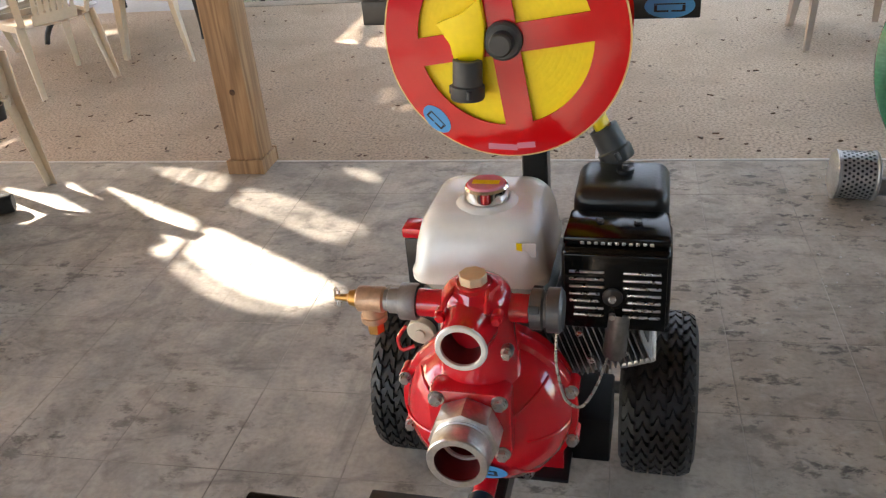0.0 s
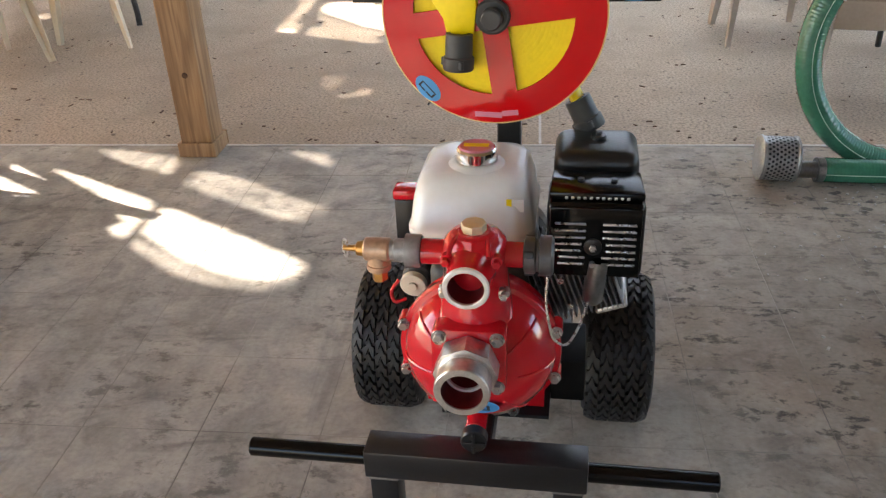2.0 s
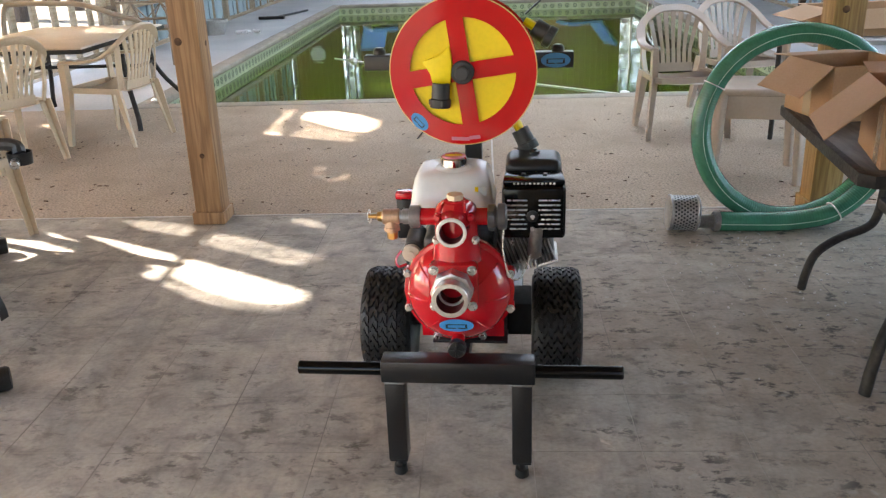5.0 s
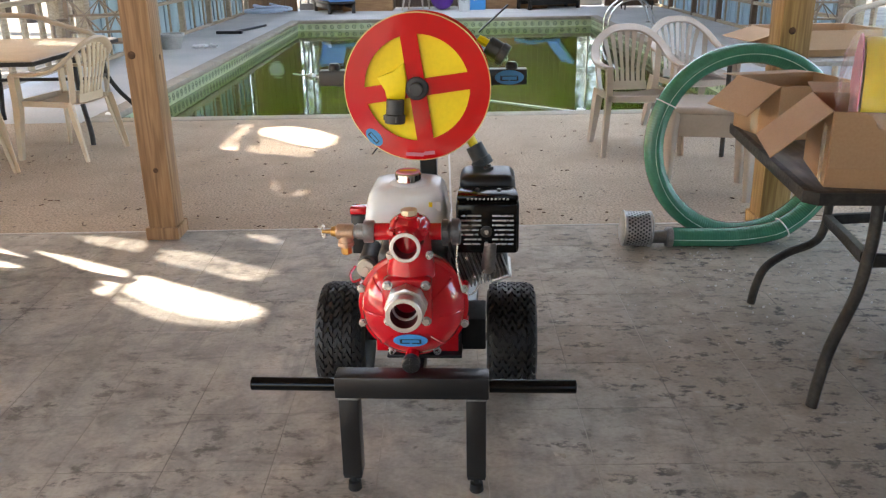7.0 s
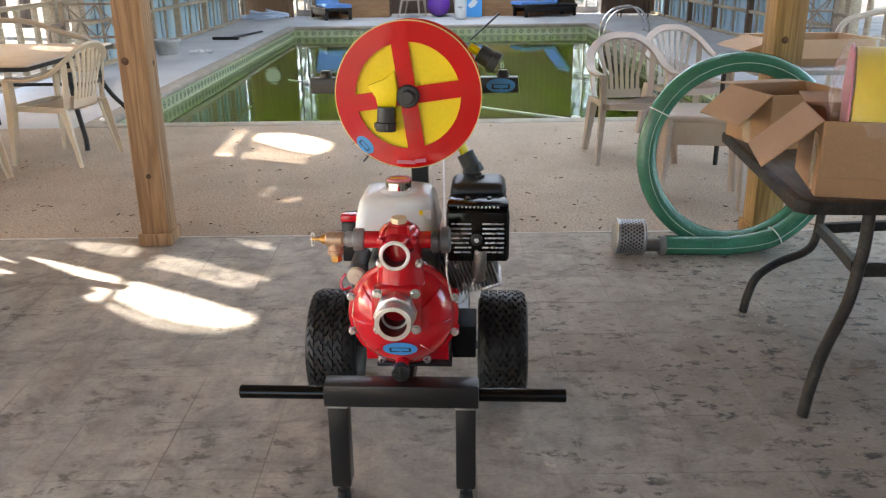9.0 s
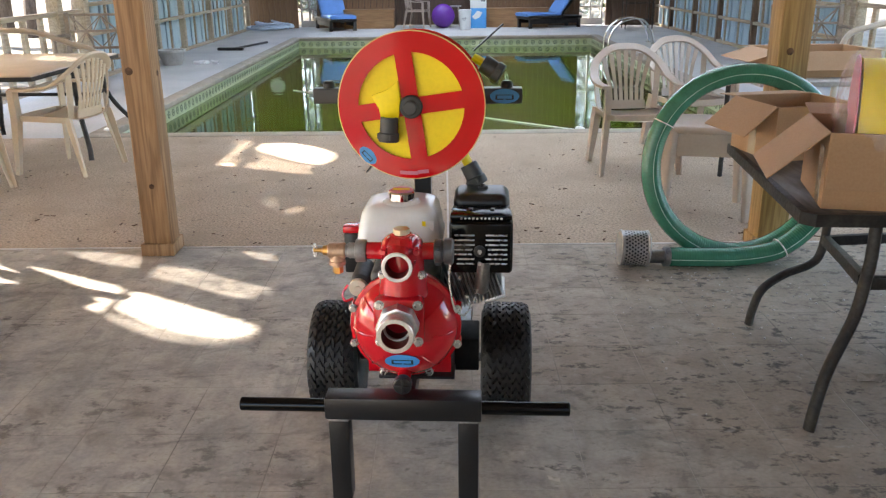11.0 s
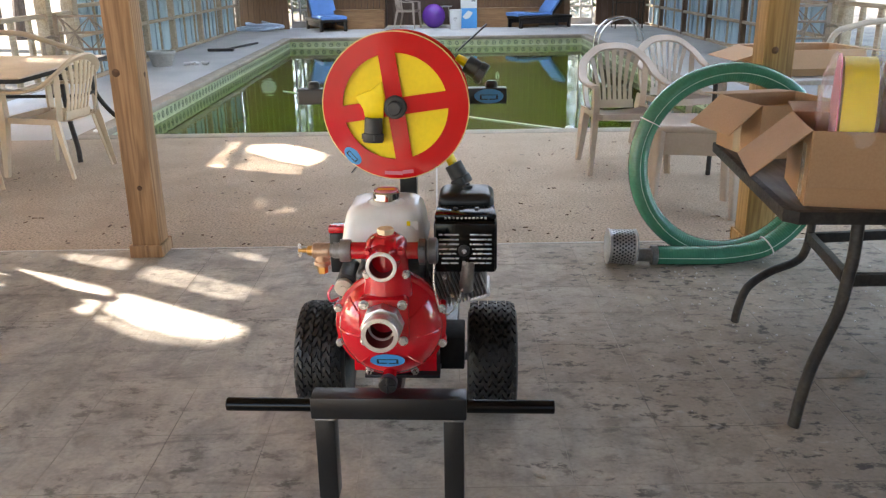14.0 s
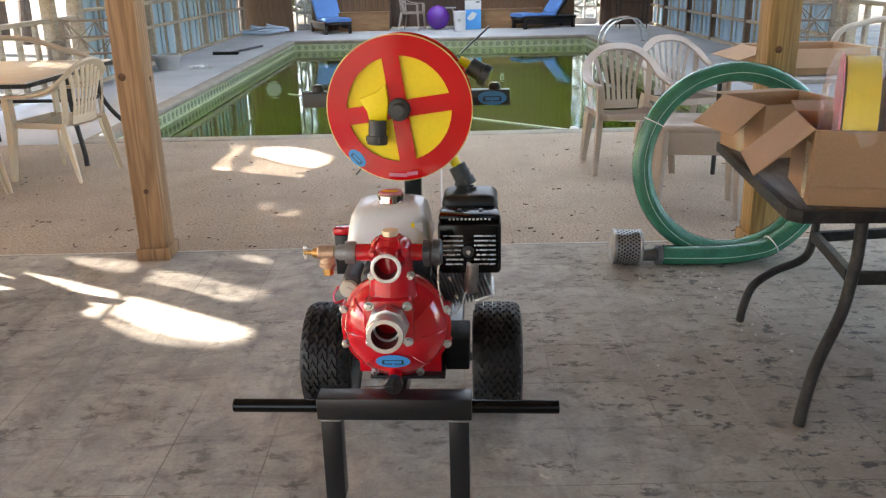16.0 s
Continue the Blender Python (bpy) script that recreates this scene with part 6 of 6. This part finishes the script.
for k in range(5):
    sx = thing("pipe_fitting", pose(-3.66 + 0.07 * k, 11.15 + 0.09 * (k % 2), 0, 0, 0, 37 * k), "small loose pale pipe fitting on the deck", "pipe fitting", "loose pipe fittings")
    part("fitting", tube_ring((-0.05, 0, 0.026), (0.05, 0, 0.026), 0.025, 0.019, 14), M["white"], sx)
tro = thing("utility_trolley", pose(4.45, 17.7, 0), "dark wire-shelf utility trolley", "trolley")
for x in (-0.3, 0.3):
    for y in (-0.2, 0.2):
        part("upright", cyl((x, y, 0), (x, y, 0.95), 0.014, 10), M["table_metal"], tro)
for z in (0.2, 0.55, 0.92):
    part("shelf", join(*[box(-0.3, 0.3, y - 0.004, y + 0.004, z, z + 0.008) for y in (-0.2, -0.1, 0, 0.1, 0.2)], box(-0.304, -0.296, -0.2, 0.2, z, z + 0.008), box(0.296, 0.304, -0.2, 0.2, z, z + 0.008)), M["table_metal"], tro)
clk = thing("wall_clock", pose(-3.98, WY1 - 0.125, 0.96), "round white clock hung on the plank wall", "clock")
part("face", lathe([(0, 0.03), (0.175, 0.03), (0.175, 0.0), (0, 0.0)], (0, 0, 0), (0, -1, 0), 32), M["white"], clk)
part("bezel", sweep([(0.185 * math.cos(a), -0.02, 0.185 * math.sin(a)) for a in [2 * math.pi * k / 32 for k in range(32)]], 0.014, 8, closed=True), M["pot"], clk)
rope = thing("lane_rope", pose(0, 0, 0), "white float rope across the green water", "rope")
part("cord", sweep(spline([(-1.95, 9.6, WATER + 0.006), (-1.0, 8.7, WATER + 0.008), (0.2, 7.6, WATER + 0.006), (1.2, 6.7, WATER + 0.008), (2.2, 5.9, WATER + 0.006)], 8), 0.007, 6), M["white"], rope)
for x, y in ((-1.65, 9.3), (1.45, 6.48)):
    part("float", lathe([(0, -0.06), (0.03, -0.04), (0.036, 0), (0.03, 0.04), (0, 0.06)], (x, y, WATER + 0.015), (0.7, -0.7, 0), 14), M["white"], rope)

# ---- exercise bike at the left of the patio ----
eb = thing("exercise_bike", pose(-2.16, 1.0, 0, 0, 0, 29), "dark grey exercise bike with strapped pedals", "exercise bike")
for y, w in ((-0.73, 0.30), (0.73, 0.30)):
    sb = part("stabiliser", cyl((-w + 0.03, y, 0.042), (w - 0.03, y, 0.042), 0.030, 18), M["grey_plastic"], eb)
    for s in (-1, 1):
        part("end_cap", lathe([(0.037, 0), (0.041, 0.004), (0.041, 0.065), (0.036, 0.075), (0, 0.075)], (s * (w - 0.032), y, 0.042), (s, 0, 0), 18), M["rubber"], sb)
part("main_beam", sweep(spline([(0, -0.73, 0.08), (0, -0.5, 0.20), (0, 0.0, 0.26), (0, 0.5, 0.20), (0, 0.73, 0.08)], 5), 0.04, 12), M["grey_plastic"], eb)
bodyp = [(0.02, 0.16), (0.30, 0.08), (0.62, 0.085), (0.71, 0.20), (0.68, 0.45), (0.58, 0.66), (0.40, 0.72), (0.12, 0.60), (-0.06, 0.36)]
part("flywheel_cover", prism(bodyp, -0.15, 0.15, 0.045, pose(0, 0, 0) @ pose(0, 0, 0, 90, 0, 90)), M["grey_plastic"], eb)
for k in range(8):
    part("vent_slot", box(0.1505, 0.153, 0.34 + 0.028 * k, 0.350 + 0.028 * k, 0.30, 0.44), M["ink"], eb)
part("seat_post", cyl((0, -0.35, 0.2), (0, -0.46, 0.78), 0.03), M["grey_plastic"], eb)
part("saddle", lathe([(0, -0.04), (0.10, -0.035), (0.14, 0.0), (0.12, 0.03), (0, 0.045)], (0, -0.47, 0.83), (0, 0, 1), 24), M["black"], eb)
part("handle_post", sweep([(0, 0.36, 0.60), (0, 0.42, 1.05)], 0.032, 12), M["grey_plastic"], eb)
part("console", box(-0.13, 0.13, 0.37, 0.47, 1.05, 1.20, 0.02), M["black"], eb)
part("handlebar", sweep(spline([(-0.24, 0.10, 1.02), (-0.25, 0.30, 1.0), (-0.12, 0.42, 0.98), (0.12, 0.42, 0.98), (0.25, 0.30, 1.0), (0.24, 0.10, 1.02)], 5), 0.019, 10), M["black"], eb)
part("lower_handle", sweep(spline([(0.03, 0.25, 0.60), (0.22, 0.27, 0.62), (0.40, 0.25, 0.62), (0.48, 0.22, 0.61), (0.49, 0.20, 0.58)], 5), 0.026, 10), M["dark_iron"], eb)
part("cup_holder", lathe([(0.0, 0), (0.045, 0), (0.05, 0.05), (0.046, 0.05), (0.042, 0.005), (0, 0.005)], (0.49, 0.19, 0.54), (0, 0, 1), 20), M["black"], eb)
part("knob", cyl((0.47, 0.145, 0.56), (0.465, 0.10, 0.555), 0.018, 14), M["steel"], eb)
for s, y, z in ((1.62, -0.32, 0.13), (-1, 0.22, 0.42)):
    part("crank", cyl((s * 0.07, 0.0, 0.31), (s * 0.11, y * 0.9, z), 0.012, 10), M["dark_iron"], eb)
    pd = part("pedal", box(s * 0.17 - 0.05, s * 0.17 + 0.05, y - 0.06, y + 0.06, z - 0.015, z + 0.015, 0.006), M["black"], eb)
    part("strap", sweep(spline([(s * 0.17 - 0.05, y + 0.02, z + 0.01), (s * 0.17 - 0.03, y + 0.03, z + 0.065), (s * 0.17 + 0.03, y + 0.03, z + 0.065), (s * 0.17 + 0.055, y + 0.02, z), (s * 0.17 + 0.06, y + 0.02, z - 0.05)], 5), 0, shape=[(-0.018, -0.002), (0.018, -0.002), (0.018, 0.002), (-0.018, 0.002)]), M["black"], pd)

# ---- outside: trees ----
def tree(m, h, spread, n, seed):
    rnd = random.Random(seed)
    t = thing("tree", m, "broad tree with grey trunk and thin autumn crown", "tree", "trees round the pool house")
    part("trunk", sweep(spline([(0, 0, -0.1), (0.05, 0.02, h * 0.25), (-0.04, 0.06, h * 0.5), (0.02, 0, h * 0.8)], 4), 0.2, 12, radii=[1.2 - 0.07 * k for k in range(13)]), M["bark"], t)
    lb_ = bmesh.new()
    for k in range(7):
        a, z = rnd.uniform(0, 6.28), h * rnd.uniform(0.4, 0.75)
        sweep([(0, 0, z), (0.5 * spread * math.cos(a), 0.5 * spread * math.sin(a), z + 0.8), (0.9 * spread * math.cos(a), 0.9 * spread * math.sin(a), z + 1.2)], 0.06, 6, radii=[1, 0.7, 0.3], into=lb_)
    part("limbs", lb_, M["bark"], t)
    cr = bmesh.new()
    clumps = [(rnd.gauss(0, spread * 0.5), rnd.gauss(0, spread * 0.5), h * rnd.uniform(0.5, 1.05)) for _ in range(34)]
    for k in range(n):
        c = clumps[k % 34]
        p = Vector((c[0] + rnd.gauss(0, 0.45), c[1] + rnd.gauss(0, 0.45), c[2] + rnd.gauss(0, 0.35)))
        r = Matrix.Rotation(rnd.uniform(0, 6.28), 3, "Z") @ Matrix.Rotation(rnd.uniform(-1.2, 1.2), 3, "X")
        s = rnd.uniform(0.06, 0.13)
        cr.faces.new([cr.verts.new(p + r @ Vector(v)) for v in ((-s, 0, 0), (0, -s * 0.5, 0), (s, 0, 0), (0, s * 0.5, 0))])
    part("crown", cr, M["foliage"], t)
    return t


for k, (x, y, h, sp) in enumerate(((-9.5, 15.5, 7, 2.2), (-13, 14.5, 8, 2.2), (-10.5, -2.0, 6, 1.9), (-11, 20, 8, 2.4), (-3.4, 25, 6, 2.2), (4.0, 25, 6.5, 2.4), (10.5, 15, 7, 2.3), (11, 8, 7.5, 2.4), (0, 28, 8, 3), (-15, 14, 9, 3), (14, 20, 9, 3))):
    tree(pose(x, y, -0.06), h, sp, 1500, 11 + k)

def shade_tree(x, y, depth, half, z0, z1, n, seed, turn=0):
    """A tree whose dense spreading crown shades the left side of the pool house."""
    rnd = random.Random(seed)
    t = thing("tree", pose(x, y, -0.06, 0, 0, turn), "leafy shade tree with low dense crown beside the pool house", "tree", "trees round the pool house")
    part("trunk", sweep(spline([(0, 0, -0.1), (0.06, 0.03, z0 * 0.5), (-0.05, 0.05, z0), (0.0, 0, z1 * 0.9)], 4), 0.13, 10, radii=[1.25 - 0.07 * k for k in range(13)]), M["bark"], t)
    lb_ = bmesh.new()
    for k in range(6):
        a = rnd.uniform(0, 6.28)
        sweep([(0, 0, z0 * 0.8), (0.3 * math.cos(a), 0.5 * half * math.sin(a), z0 + 0.3), (0.6 * math.cos(a), 0.9 * half * math.sin(a), (z0 + z1) / 2)], 0.05, 6, radii=[1, 0.7, 0.3], into=lb_)
    part("limbs", lb_, M["bark"], t)
    cr = bmesh.new()
    for k in range(n):
        p = Vector((rnd.gauss(0, depth), rnd.uniform(-half, half), rnd.uniform(z0, z1)))
        p += Vector(noise.noise_vector(p * 0.9)) * 0.25
        r = Matrix.Rotation(rnd.uniform(0, 6.28), 3, "Z") @ Matrix.Rotation(rnd.uniform(0.2, 1.4), 3, "X")
        s = rnd.uniform(0.09, 0.17)
        cr.faces.new([cr.verts.new(p + r @ Vector(v)) for v in ((-s, 0, 0), (0, -s * 0.5, 0.02), (s, 0, 0), (0, s * 0.5, 0.02))])
    part("crown", cr, M["foliage"], t)


# crowns added out of view, at heights that keep sun off the left side
for k in range(3):
    shade_tree(-9.0, 5.2 + 2.5 * k, 0.45, 1.35, 2.35, 3.85, 2600, 40 + k)
for k in range(5):
    shade_tree(-9.2, 12.6 + 2.5 * k, 0.6, 1.35, 2.3, 6.2, 4200, 50 + k)

for k, x in enumerate((-3.6, 3.9)):
    shade_tree(x, 23.5 + k, 0.9, 1.8, 0.2, 4.5, 2600, 60 + k, 90)

# ---- litter on the floors ----
for x, y, a, s in ((1.567, 0.776, 20, 1.25), (1.72, 0.22, 80, 0.8), (0.40, 0.20, 140, 0.5)):
    lf = bmesh.new()
    pts = [(0.045, 0, 0.012), (0.02, 0.022, 0.004), (-0.02, 0.028, 0.014), (-0.045, 0.005, 0.002), (-0.025, -0.02, 0.012), (0.015, -0.022, 0.002)]
    c = lf.verts.new((0, 0, 0.003))
    vs = [lf.verts.new((px * s, py * s, 0.002 + pz * s)) for px, py, pz in pts]
    for i in range(6):
        lf.faces.new((c, vs[i], vs[(i + 1) % 6]))
    bmesh.ops.solidify(lf, geom=list(lf.faces), thickness=0.001)
    tagged(part("dry_leaf", lf, M["leaf_dead"], None, "", pose(x, y, 0.001, 0, 0, a)), "curled pale dry leaf lying on patio tiles", "leaf", "dry leaves")
rnd = random.Random(5)
crumbs = bmesh.new()
for k in range(210):
    x, y = rnd.uniform(0.8, 2.2), rnd.gauss(1.5, 0.33)
    s = rnd.uniform(0.0015, 0.0065)
    bmesh.ops.create_cube(crumbs, size=1, matrix=Matrix.LocRotScale((x, min(y, 2.28), s * 0.45), Euler((0, 0, rnd.uniform(0, 3))), (s * 1.6, s, s)))
tagged(part("crumbs", crumbs, M["debris"]), "pale crumbs and chips scattered on the patio tiles", "debris", "", "stuff")
twigs = bmesh.new()
for k in range(190):
    x, y = rnd.uniform(-3.5, 3.6), 2.34 + 2.9 * rnd.random() ** 2
    s, a = rnd.uniform(0.008, 0.035), rnd.uniform(0, 3.14)
    bmesh.ops.create_cube(twigs, size=1, matrix=Matrix.LocRotScale((x, y, 0.003), Euler((0, 0, a)), (s, rnd.uniform(0.004, 0.010), 0.004)))
tagged(part("leaf_litter", twigs, M["knot"]), "brown leaf bits and twigs strewn over the deck", "leaf litter", "", "stuff")

# ---- patio tiles ----
T = 0.305
tile_meshes = []
for k in range(3):
    bm = box(-T / 2 + 0.0014, T / 2 - 0.0014, -T / 2 + 0.0014, T / 2 - 0.0014, -0.008, 0.0, 0.0006, 1)
    tile_meshes.append(finish(bm, "tile", M["tile"]))
rnd = random.Random(3)
for j in range(-5, 3):
    for i in range(-14, 16):
        x, y = 0.80 + (i + 0.5) * T, 1.38 + (j + 0.5) * T
        if x < WX0 or x > WX1 or y < -0.35:
            continue
        o = new("tile", tile_meshes[rnd.randrange(3)])
        o.parent, o.matrix_basis = patio, pose(x, y, rnd.uniform(-0.0004, 0.0004), 0, 0, 90 * rnd.randrange(4))
